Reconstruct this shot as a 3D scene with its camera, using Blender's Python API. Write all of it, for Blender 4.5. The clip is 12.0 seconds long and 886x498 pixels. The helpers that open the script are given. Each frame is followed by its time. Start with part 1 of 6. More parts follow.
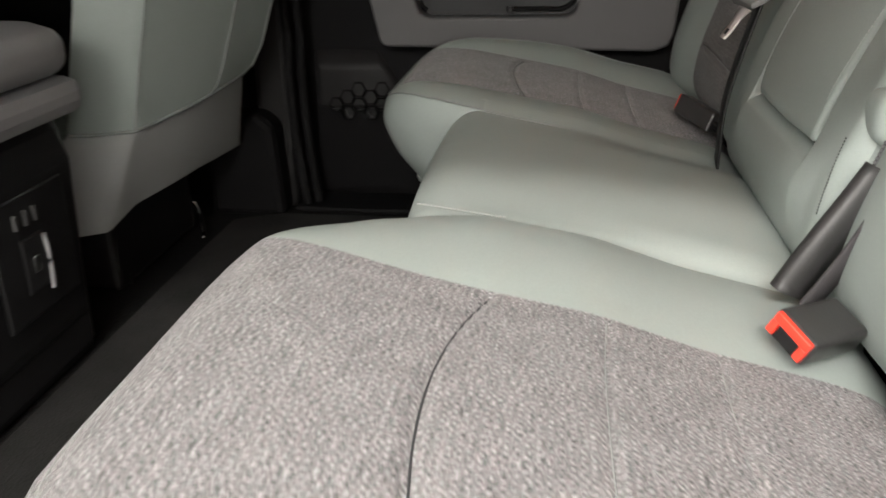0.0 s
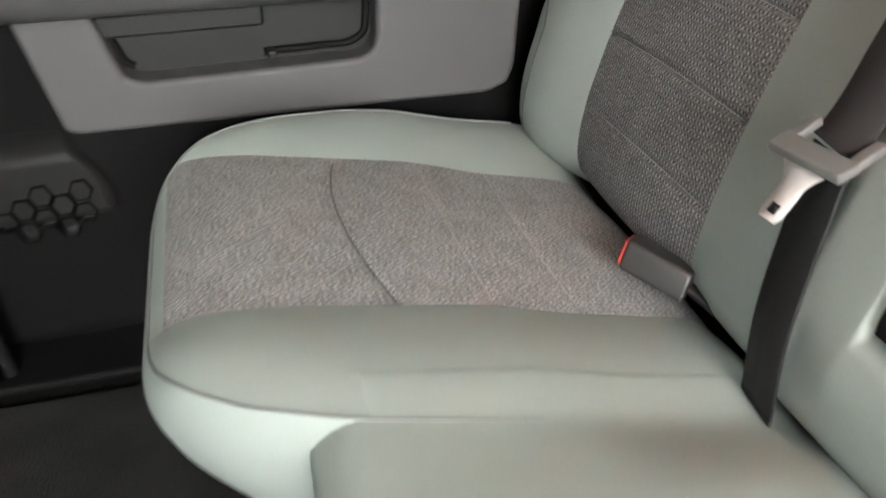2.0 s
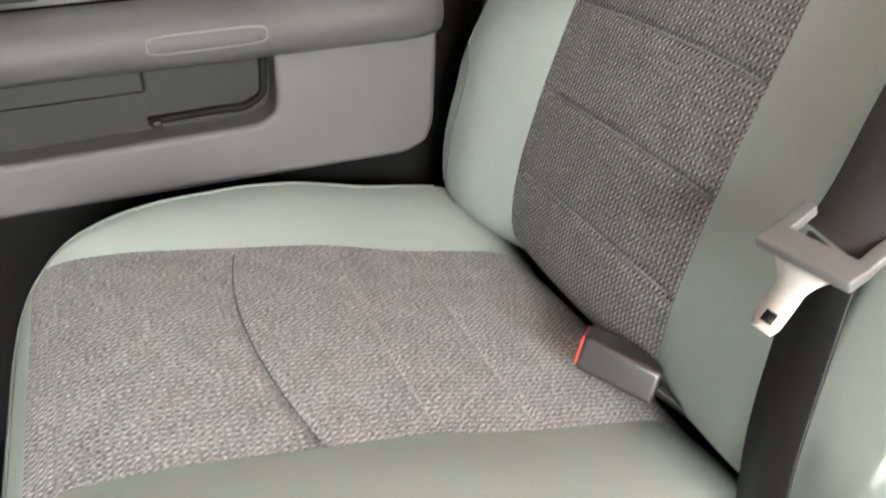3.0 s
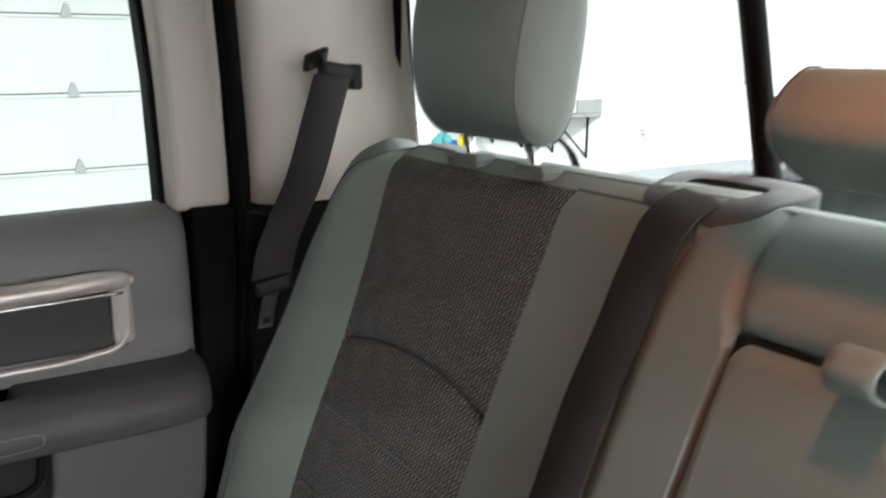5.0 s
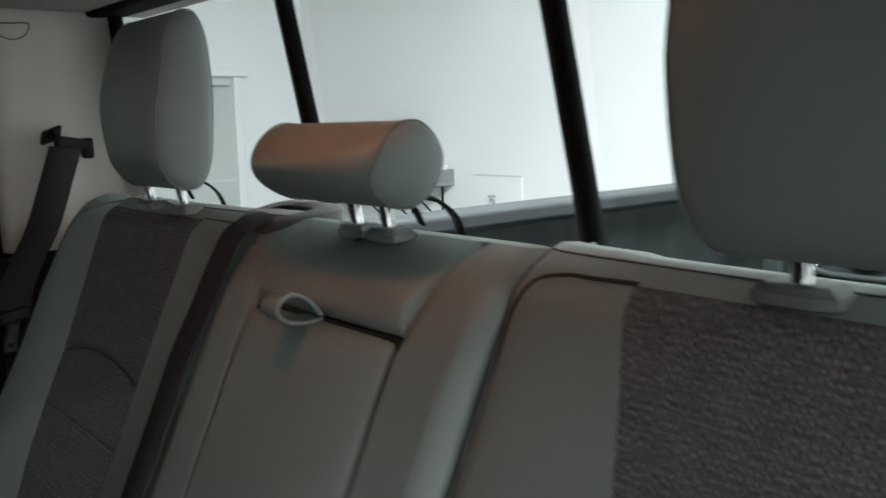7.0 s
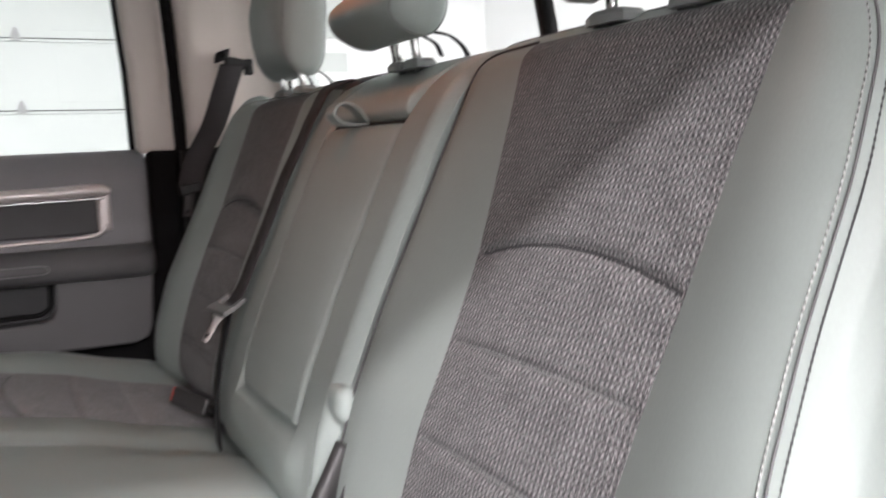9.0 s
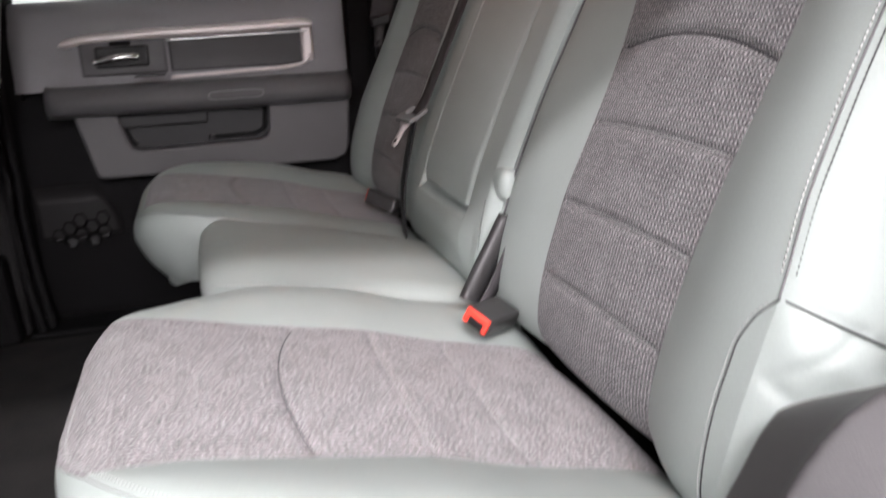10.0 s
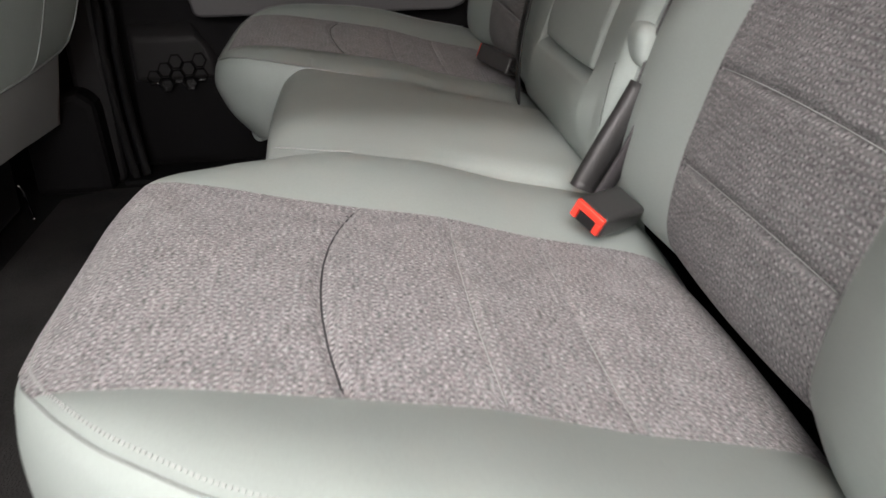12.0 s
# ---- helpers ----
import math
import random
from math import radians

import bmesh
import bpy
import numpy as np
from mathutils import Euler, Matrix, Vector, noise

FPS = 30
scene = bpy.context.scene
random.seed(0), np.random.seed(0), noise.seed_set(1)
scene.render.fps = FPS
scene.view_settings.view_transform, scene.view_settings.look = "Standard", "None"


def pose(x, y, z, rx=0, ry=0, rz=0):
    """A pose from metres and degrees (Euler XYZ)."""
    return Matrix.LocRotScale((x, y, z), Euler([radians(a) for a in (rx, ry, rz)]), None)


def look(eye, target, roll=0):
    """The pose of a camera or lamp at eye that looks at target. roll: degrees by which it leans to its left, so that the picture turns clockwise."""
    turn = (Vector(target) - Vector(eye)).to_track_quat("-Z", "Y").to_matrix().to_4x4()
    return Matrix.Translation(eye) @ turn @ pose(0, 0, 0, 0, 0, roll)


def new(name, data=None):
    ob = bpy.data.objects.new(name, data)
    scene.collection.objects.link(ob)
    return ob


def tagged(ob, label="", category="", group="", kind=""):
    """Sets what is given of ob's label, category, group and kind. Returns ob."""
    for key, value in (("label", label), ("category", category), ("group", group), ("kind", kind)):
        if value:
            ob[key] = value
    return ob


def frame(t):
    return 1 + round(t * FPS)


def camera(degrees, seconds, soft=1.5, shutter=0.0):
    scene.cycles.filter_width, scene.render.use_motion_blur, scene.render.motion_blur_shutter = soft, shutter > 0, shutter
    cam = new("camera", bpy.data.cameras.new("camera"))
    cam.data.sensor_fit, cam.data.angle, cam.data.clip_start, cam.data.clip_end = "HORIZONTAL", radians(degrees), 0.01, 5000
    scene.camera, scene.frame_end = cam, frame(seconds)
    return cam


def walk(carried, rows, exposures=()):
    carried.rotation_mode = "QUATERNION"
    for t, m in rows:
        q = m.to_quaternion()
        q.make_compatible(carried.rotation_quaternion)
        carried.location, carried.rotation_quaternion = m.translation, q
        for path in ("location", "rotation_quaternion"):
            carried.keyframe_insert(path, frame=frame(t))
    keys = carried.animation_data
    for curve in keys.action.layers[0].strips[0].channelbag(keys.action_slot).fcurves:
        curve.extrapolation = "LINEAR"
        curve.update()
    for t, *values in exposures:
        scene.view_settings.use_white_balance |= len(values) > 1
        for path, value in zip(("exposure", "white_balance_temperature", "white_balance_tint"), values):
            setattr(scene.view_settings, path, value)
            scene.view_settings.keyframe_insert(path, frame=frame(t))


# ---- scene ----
cam = camera(54.5, 12.0, shutter=0.5)
PATH = [
    (0, (0.0057, 0.0015, 0.6463), (-0.2371, 1.8388, -0.1058), -0.61),
    (0.5, (-0.0555, 0.1350, 0.6593), (-0.0991, 1.9611, -0.1552), -0.10),
    (1, (-0.1123, 0.2860, 0.7081), (0.0349, 2.0673, -0.1893), -0.44),
    (1.5, (-0.1368, 0.4575, 0.7431), (0.1523, 2.1841, -0.2240), -0.68),
    (2, (-0.1326, 0.6211, 0.7700), (0.2887, 2.2927, -0.2441), -1.34),
    (2.5, (-0.1255, 0.7304, 0.7629), (0.4213, 2.3749, -0.2353), -1.42),
    (2.7, (-0.1179, 0.7485, 0.7634), (0.4612, 2.3777, -0.2417), -1.41),
    (4.3, (-0.0677, 0.7075, 0.8891), (0.8366, 2.3921, 0.3025), -0.42),
    (4.5, (-0.0880, 0.6955, 0.9155), (0.8988, 2.3482, 0.3723), 0.48),
    (5, (-0.0824, 0.6375, 0.9660), (0.9981, 2.2550, 0.5008), 0.32),
    (5.5, (-0.0887, 0.5528, 0.9862), (1.0902, 2.1305, 0.6385), 0.32),
    (6, (-0.0759, 0.4520, 0.9816), (1.1567, 1.9962, 0.6718), -0.58),
    (6.5, (-0.0518, 0.3248, 0.9793), (1.2229, 1.8347, 0.6705), -1.09),
    (7, (-0.0278, 0.2206, 0.9518), (1.2591, 1.7229, 0.6569), -1.55),
    (7.2, (-0.0176, 0.1777, 0.9416), (1.2638, 1.6841, 0.6437), -2.07),
    (8.8, (-0.0365, -0.1029, 0.7710), (0.9590, 1.6173, 0.5474), -1.82),
    (9, (-0.0452, -0.1371, 0.7502), (0.8713, 1.6245, 0.5123), -2.14),
    (9.5, (-0.0729, -0.2154, 0.7174), (0.6256, 1.6193, 0.3355), -2.40),
    (10, (-0.0903, -0.3061, 0.7029), (0.4049, 1.5558, 0.1662), -2.93),
    (10.5, (-0.0790, -0.3654, 0.6922), (0.2695, 1.4783, 0.0001), -2.98),
    (11, (-0.0651, -0.3401, 0.6956), (0.2042, 1.4869, -0.0720), -1.89),
    (11.5, (-0.0413, -0.2477, 0.6710), (0.1765, 1.5711, -0.1319), -1.71),
    (12, (-0.0267, -0.1331, 0.6573), (0.1574, 1.6807, -0.1651), -1.58),
]
walk(cam, [(t, look(eye, target, roll)) for t, eye, target, roll in PATH],
     exposures=[(0, 0.35, 6900, 12), (1.0, 0.95, 6550, 12), (1.5, 1.5, 6560, 10), (2.0, 1.80, 6600, 9), (2.7, 2.42, 6700, 8), (4.3, 1.62, 6450, 13), (5.0, 0.52, 6350, 10), (5.5, -0.14, 6250, 9), (6.0, -0.50, 6170, 12), (6.5, -0.70, 6070, 10), (7.2, -0.72, 6120, 7), (8.8, 0.38, 6520, 20), (9.5, 0.36, 6500, 20), (10.0, 0.46, 6500, 22), (10.5, 0.12, 6600, 24), (11.5, -0.05, 6700, 18.5), (12, 0.02, 6750, 17)])

# ---- light ----
world = bpy.data.worlds.new("shop_air")
scene.world = world
world.use_nodes = True
world.node_tree.nodes["Background"].inputs[0].default_value = (0.9, 0.95, 1.0, 1)
world.node_tree.nodes["Background"].inputs[1].default_value = 0.10


def area_lamp(name, m, sx, sy, watts, color):
    data = bpy.data.lights.new(name, "AREA")
    data.shape, data.size, data.size_y = "RECTANGLE", sx, sy
    data.energy, data.color = watts, color
    ob = new(name, data)
    ob.matrix_world = m
    return ob


SHOP_WHITE = (1.0, 1.0, 0.985)
# unseen lamps over the truck, added to brighten the shop walls
for lx, watts in ((-4.2, 300), (0.5, 1150)):
    area_lamp("unseen_shop_light", pose(lx, 0.95, 3.25), 2.8, 0.5, watts, SHOP_WHITE)
# unseen rows outside the open door; those beyond y -4.2 are added fill
for lx, ly, long, wide, watts in ((-0.4, -2.83, 2.4, 0.30, 320), (-3.2, -2.83, 2.4, 0.30, 120), (-0.4, -4.2, 2.4, 1.2, 90), (-0.4, -6.6, 2.8, 0.30, 400), (-0.8, -8.5, 4.4, 0.30, 420), (-4.6, -5.0, 2.4, 1.2, 200), (3.4, -5.6, 2.8, 0.16, 90)):
    area_lamp("unseen_shop_light", pose(lx, ly, 3.25), long, wide, watts, SHOP_WHITE)
area_lamp("dome_light", pose(0.262, 0.835, 1.148), 0.03, 0.02, 0.42, (1.0, 0.36, 0.18))

# ---- materials ----


def nodes_of(name):
    m = bpy.data.materials.new(name)
    m.use_nodes = True
    return m, m.node_tree.nodes, m.node_tree.links, m.node_tree.nodes["Principled BSDF"]


def surface(name, col, rough=0.6, metal=0.0, var=0.12, low=6.0, fine=300.0, bump=0.15, depth=0.0006, spec=0.5, coat=0.0, grain="NOISE", wave=0.0):
    """A painted, moulded or woven surface: colour that drifts at two scales, fine relief and uneven gloss."""
    m, n, l, b = nodes_of(name)
    tc = n.new("ShaderNodeTexCoord")
    big, small = n.new("ShaderNodeTexNoise"), n.new("ShaderNodeTexNoise")
    big.inputs["Scale"].default_value, big.inputs["Detail"].default_value = low, 4
    small.inputs["Scale"].default_value, small.inputs["Detail"].default_value = fine, 3
    if grain == "CELL":
        cell = n.new("ShaderNodeTexVoronoi")
        cell.feature = "DISTANCE_TO_EDGE"
        cell.inputs["Scale"].default_value = fine
        l.new(tc.outputs["Object"], cell.inputs["Vector"])
        height = cell.outputs["Distance"]
    else:
        height = small.outputs["Fac"]
    for tex in (big, small):
        l.new(tc.outputs["Object"], tex.inputs["Vector"])
    mix = n.new("ShaderNodeMath")
    mix.operation = "ADD"
    l.new(big.outputs["Fac"], mix.inputs[0])
    half = n.new("ShaderNodeMath")
    half.operation = "MULTIPLY"
    half.inputs[1].default_value = 0.6
    l.new(small.outputs["Fac"], half.inputs[0])
    l.new(half.outputs[0], mix.inputs[1])
    ramp = n.new("ShaderNodeMapRange")
    ramp.inputs["From Min"].default_value, ramp.inputs["From Max"].default_value = 0.5, 1.1
    ramp.inputs["To Min"].default_value, ramp.inputs["To Max"].default_value = 1 - var, 1 + var
    l.new(mix.outputs[0], ramp.inputs["Value"])
    tint = n.new("ShaderNodeVectorMath")
    tint.operation = "SCALE"
    tint.inputs[0].default_value = col
    l.new(ramp.outputs[0], tint.inputs["Scale"])
    l.new(tint.outputs[0], b.inputs["Base Color"])
    rr = n.new("ShaderNodeMapRange")
    rr.inputs["To Min"].default_value, rr.inputs["To Max"].default_value = max(0.03, rough - 0.08), min(1.0, rough + 0.08)
    l.new(big.outputs["Fac"], rr.inputs["Value"])
    l.new(rr.outputs[0], b.inputs["Roughness"])
    b.inputs["Metallic"].default_value = metal
    b.inputs["Specular IOR Level"].default_value = spec
    b.inputs["Coat Weight"].default_value = coat
    if bump:
        bp = n.new("ShaderNodeBump")
        bp.inputs["Strength"].default_value, bp.inputs["Distance"].default_value = bump, depth
        l.new(height, bp.inputs["Height"])
        if wave:
            slack = n.new("ShaderNodeTexNoise")
            slack.inputs["Scale"].default_value, slack.inputs["Detail"].default_value = 11, 2
            l.new(tc.outputs["Object"], slack.inputs["Vector"])
            under = n.new("ShaderNodeBump")
            under.inputs["Strength"].default_value, under.inputs["Distance"].default_value = wave, 0.006
            l.new(slack.outputs["Fac"], under.inputs["Height"])
            l.new(under.outputs[0], bp.inputs["Normal"])
        l.new(bp.outputs[0], b.inputs["Normal"])
    return m


def woven(name, col_dark, col_mid, col_light, pitch_u, pitch_v, hole, pale, lo=0.7, hi=1.5, rough=0.95):
    """Seat cloth: rows of small gaps and pale stitches over mixed yarn, laid out in metres on the UV map."""
    m, n, l, b = nodes_of(name)
    uv = n.new("ShaderNodeUVMap")
    sep = n.new("ShaderNodeSeparateXYZ")
    l.new(uv.outputs[0], sep.inputs[0])

    def math_node(op, a, b=None):
        k = n.new("ShaderNodeMath")
        k.operation = op
        for slot, v in enumerate((a, b)):
            if v is None:
                continue
            if isinstance(v, (int, float)):
                k.inputs[slot].default_value = v
            else:
                l.new(v, k.inputs[slot])
        return k.outputs[0]

    def step(value, lo, hi):
        r = n.new("ShaderNodeMapRange")
        r.interpolation_type = "SMOOTHSTEP"
        r.inputs["From Min"].default_value, r.inputs["From Max"].default_value = lo, hi
        l.new(value, r.inputs["Value"])
        return r.outputs[0]

    wander = n.new("ShaderNodeTexNoise")
    wander.inputs["Scale"].default_value, wander.inputs["Detail"].default_value = 120, 2
    l.new(uv.outputs[0], wander.inputs["Vector"])
    drift = math_node("MULTIPLY", math_node("SUBTRACT", wander.outputs["Fac"], 0.5), 0.8)
    across_u = math_node("COSINE", math_node("ADD", math_node("MULTIPLY", sep.outputs[0], 2 * math.pi / pitch_u), drift))
    along_v = math_node("COSINE", math_node("ADD", math_node("MULTIPLY", sep.outputs[1], 2 * math.pi / pitch_v), math_node("MULTIPLY", drift, 0.5)))
    # dark gaps in rows, a pale upright stitch between each pair of them
    gap = step(math_node("ADD", across_u, along_v), lo, hi)
    stitch = step(math_node("SUBTRACT", math_node("MULTIPLY", along_v, 0.8), across_u), 0.55, 1.5)
    stretch = n.new("ShaderNodeMapping")
    stretch.inputs["Scale"].default_value = (900, 330, 1)
    l.new(uv.outputs[0], stretch.inputs[0])
    yarn = n.new("ShaderNodeTexNoise")
    yarn.inputs["Scale"].default_value, yarn.inputs["Detail"].default_value = 1.0, 2
    l.new(stretch.outputs[0], yarn.inputs["Vector"])
    patch = n.new("ShaderNodeTexNoise")
    patch.inputs["Scale"].default_value, patch.inputs["Detail"].default_value = 38, 5
    l.new(uv.outputs[0], patch.inputs["Vector"])
    both = n.new("ShaderNodeMath")
    both.operation = "ADD"
    l.new(yarn.outputs["Fac"], both.inputs[0])
    half = n.new("ShaderNodeMath")
    half.operation, half.inputs[1].default_value = "MULTIPLY", 0.16
    l.new(patch.outputs["Fac"], half.inputs[0])
    l.new(half.outputs[0], both.inputs[1])
    both = math_node("ADD", both.outputs[0], math_node("MULTIPLY", math_node("SUBTRACT", stitch, 0.3), pale)).node
    ramp = n.new("ShaderNodeValToRGB")
    ramp.color_ramp.elements[0].position, ramp.color_ramp.elements[0].color = 0.36, (*col_dark, 1)
    ramp.color_ramp.elements[1].position, ramp.color_ramp.elements[1].color = 0.82, (*col_light, 1)
    mid = ramp.color_ramp.elements.new(0.58)
    mid.color = (*col_mid, 1)
    l.new(both.outputs[0], ramp.inputs[0])
    fleck = n.new("ShaderNodeTexNoise")
    fleck.inputs["Scale"].default_value, fleck.inputs["Detail"].default_value = 1.0, 1
    spread = n.new("ShaderNodeMapping")
    spread.inputs["Scale"].default_value = (420, 230, 1)
    l.new(uv.outputs[0], spread.inputs[0])
    l.new(spread.outputs[0], fleck.inputs["Vector"])
    hue = n.new("ShaderNodeValToRGB")
    hue.color_ramp.elements[0].position, hue.color_ramp.elements[0].color = 0.30, (0.78, 0.86, 0.84, 1)
    hue.color_ramp.elements[1].position, hue.color_ramp.elements[1].color = 0.72, (1.20, 1.13, 1.14, 1)
    l.new(fleck.outputs["Fac"], hue.inputs[0])
    dyed = n.new("ShaderNodeMix")
    dyed.data_type, dyed.blend_type = "RGBA", "MULTIPLY"
    dyed.inputs["Factor"].default_value = 1.0
    l.new(ramp.outputs[0], dyed.inputs["A"])
    l.new(hue.outputs[0], dyed.inputs["B"])
    mx = n.new("ShaderNodeMix")
    mx.data_type = "RGBA"
    fac = n.new("ShaderNodeMath")
    fac.operation, fac.inputs[1].default_value = "MULTIPLY", hole
    worn = n.new("ShaderNodeTexNoise")
    worn.inputs["Scale"].default_value, worn.inputs["Detail"].default_value = 150, 2
    l.new(uv.outputs[0], worn.inputs["Vector"])
    uneven = n.new("ShaderNodeMapRange")
    uneven.inputs["From Min"].default_value, uneven.inputs["From Max"].default_value = 0.35, 0.62
    uneven.inputs["To Min"].default_value, uneven.inputs["To Max"].default_value = 0.6, 1.0
    l.new(worn.outputs["Fac"], uneven.inputs["Value"])
    open_gap = n.new("ShaderNodeMath")
    open_gap.operation = "MULTIPLY"
    l.new(gap, open_gap.inputs[0])
    l.new(uneven.outputs[0], open_gap.inputs[1])
    l.new(open_gap.outputs[0], fac.inputs[0])
    l.new(fac.outputs[0], mx.inputs["Factor"])
    l.new(dyed.outputs["Result"], mx.inputs["A"])
    mx.inputs["B"].default_value = (0.007, 0.007, 0.008, 1)
    l.new(mx.outputs["Result"], b.inputs["Base Color"])
    b.inputs["Roughness"].default_value = rough
    b.inputs["Specular IOR Level"].default_value = 0.2
    b.inputs["Sheen Weight"].default_value = 0.08
    b.inputs["Sheen Roughness"].default_value = 0.5
    inv = n.new("ShaderNodeMath")
    inv.operation, inv.inputs[0].default_value = "SUBTRACT", 1.0
    l.new(gap, inv.inputs[1])
    hsum = n.new("ShaderNodeMath")
    hsum.operation = "ADD"
    l.new(inv.outputs[0], hsum.inputs[0])
    l.new(yarn.outputs["Fac"], hsum.inputs[1])
    bp = n.new("ShaderNodeBump")
    bp.inputs["Strength"].default_value, bp.inputs["Distance"].default_value = 0.32, 0.001
    l.new(hsum.outputs[0], bp.inputs["Height"])
    l.new(bp.outputs[0], b.inputs["Normal"])
    return m


def clear_glass(name, tint, rough=0.0):
    m, n, l, b = nodes_of(name)
    b.inputs["Base Color"].default_value = (*tint, 1)
    b.inputs["Transmission Weight"].default_value = 1.0
    b.inputs["Roughness"].default_value = rough
    b.inputs["IOR"].default_value = 1.02
    return m


def glow(name, col, strength):
    m, n, l, b = nodes_of(name)
    b.inputs["Emission Color"].default_value = (*col, 1)
    b.inputs["Emission Strength"].default_value = strength
    b.inputs["Base Color"].default_value = (*col, 1)
    return m


VINYL = surface("seat_vinyl", (0.286, 0.322, 0.303), 0.5, var=0.06, low=4, fine=420, bump=0.12, depth=0.0005, spec=0.4, grain="CELL", wave=0.35)
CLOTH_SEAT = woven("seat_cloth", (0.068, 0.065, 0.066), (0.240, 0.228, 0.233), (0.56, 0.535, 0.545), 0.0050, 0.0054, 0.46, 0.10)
# the cushion weave again, with the backrests' shade put into darker yarn
CLOTH_BACK_SHADED = woven("shaded_back_cloth", (0.058, 0.056, 0.057), (0.158, 0.152, 0.154), (0.42, 0.405, 0.41), 0.0050, 0.0054, 0.78, 0.18)
THREAD = surface("seam_thread", (0.035, 0.035, 0.037), 0.8, var=0.1, fine=900, bump=0)
THREAD_GREY = surface("grey_thread", (0.30, 0.31, 0.30), 0.8, var=0.1, fine=900, bump=0)
TRIM_SILL = surface("charcoal_sill_trim", (0.056, 0.0545, 0.0555), 0.5, spec=0.25, var=0.1, low=5, fine=500, bump=0.25, depth=0.0006, grain="CELL")
THREAD_MID = surface("mid_grey_thread", (0.10, 0.098, 0.10), 0.8, var=0.1, fine=900, bump=0)
THREAD_PALE = surface("pale_thread", (0.31, 0.32, 0.31), 0.8, var=0.1, fine=900, bump=0)
TRIM_PALE = surface("pale_grey_plastic", (0.22, 0.23, 0.225), 0.4, var=0.06, fine=500, bump=0.1)
PIPING = surface("piping_vinyl", (0.19, 0.205, 0.197), 0.5, var=0.06, fine=500, bump=0.1)
TRIM_GREY = surface("grey_moulded_trim", (0.080, 0.078, 0.080), 0.55, spec=0.3, var=0.08, low=5, fine=500, bump=0.2, depth=0.0006, grain="CELL")
TRIM_DARK = surface("dark_moulded_trim", (0.0065, 0.0063, 0.0066), 0.65, spec=0.06, var=0.1, low=5, fine=500, bump=0.25, depth=0.0006, grain="CELL")
TRIM_MID = surface("charcoal_trim", (0.200, 0.195, 0.203), 0.5, spec=0.3, var=0.1, low=5, fine=500, bump=0.25, depth=0.0006, grain="CELL")
ARMREST = surface("charcoal_padding", (0.090, 0.088, 0.091), 0.55, spec=0.3, var=0.1, low=5, fine=500, bump=0.25, depth=0.0006, grain="CELL")
POD = surface("dark_pod_trim", (0.014, 0.0135, 0.0137), 0.5, spec=0.14, var=0.1, low=5, fine=500, bump=0.25, depth=0.0006, grain="CELL")
GRIP = surface("grey_grip_plastic", (0.14, 0.138, 0.137), 0.45, var=0.06, fine=500, bump=0.1)
BEIGE = surface("beige_pillar_trim", (0.72, 0.65, 0.60), 0.75, var=0.04, low=4, fine=600, bump=0.15, grain="CELL")
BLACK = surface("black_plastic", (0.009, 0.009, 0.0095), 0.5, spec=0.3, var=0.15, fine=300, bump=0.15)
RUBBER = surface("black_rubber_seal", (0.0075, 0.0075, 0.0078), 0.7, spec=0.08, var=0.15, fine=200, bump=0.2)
WEBBING = surface("belt_webbing", (0.040, 0.037, 0.039), 0.75, spec=0.25, var=0.2, low=10, fine=700, bump=0.4, depth=0.0005)
SATIN = surface("satin_silver", (0.66, 0.60, 0.58), 0.36, metal=0.38, var=0.03, fine=60, bump=0)
CHROME = surface("bright_steel", (0.75, 0.75, 0.74), 0.16, metal=1.0, var=0.04, fine=300, bump=0.02)
RED = surface("red_button_plastic", (0.75, 0.045, 0.025), 0.4, var=0.06, fine=300, bump=0.05)
CARPET = surface("dark_carpet", (0.0085, 0.0082, 0.0082), 0.97, var=0.35, low=9, fine=260, bump=1.0, depth=0.004, spec=0.1)
MAT = surface("floor_mat_carpet", (0.028, 0.0275, 0.027), 0.97, var=0.4, low=9, fine=320, bump=1.0, depth=0.004, spec=0.1)
LINER = surface("headliner_cloth", (0.42, 0.40, 0.37), 0.95, var=0.06, fine=500, bump=0.3)
BEDLINER = surface("bed_liner_plastic", (0.017, 0.021, 0.0205), 0.55, spec=0.2, var=0.25, low=5, fine=240, bump=0.4, depth=0.001)
WALL_WHITE = surface("white_painted_wall", (0.80, 0.815, 0.81), 0.6, var=0.03, low=1.5, fine=60, bump=0.1, depth=0.001)
DOOR_WHITE = surface("white_steel_door", (0.50, 0.535, 0.52), 0.45, var=0.03, low=2, fine=90, bump=0.08)
CONCRETE = surface("concrete_floor", (0.19, 0.19, 0.185), 0.5, var=0.15, low=1.2, fine=60, bump=0.2)
SEAL_GREY = surface("grey_edge_strip", (0.58, 0.60, 0.61), 0.6, var=0.05, fine=90, bump=0.1)
BLACK_SOFT = surface("worn_black_plastic", (0.030, 0.029, 0.029), 0.5, var=0.15, fine=350, bump=0.2)
BUCKLE = surface("satin_black_plastic", (0.026, 0.025, 0.025), 0.34, var=0.15, fine=350, bump=0.15, spec=0.7)
TRIM_GLOSS = surface("glossy_dark_plastic", (0.010, 0.010, 0.0105), 0.25, var=0.1, fine=300, bump=0.05)
TRIM_PALE2 = surface("pale_hard_plastic", (0.33, 0.335, 0.33), 0.5, var=0.06, fine=500, bump=0.15, grain="CELL")
RAIL = surface("rail_cap_plastic", (0.034, 0.037, 0.039), 0.55, spec=0.3, var=0.12, low=4, fine=300, bump=0.3)
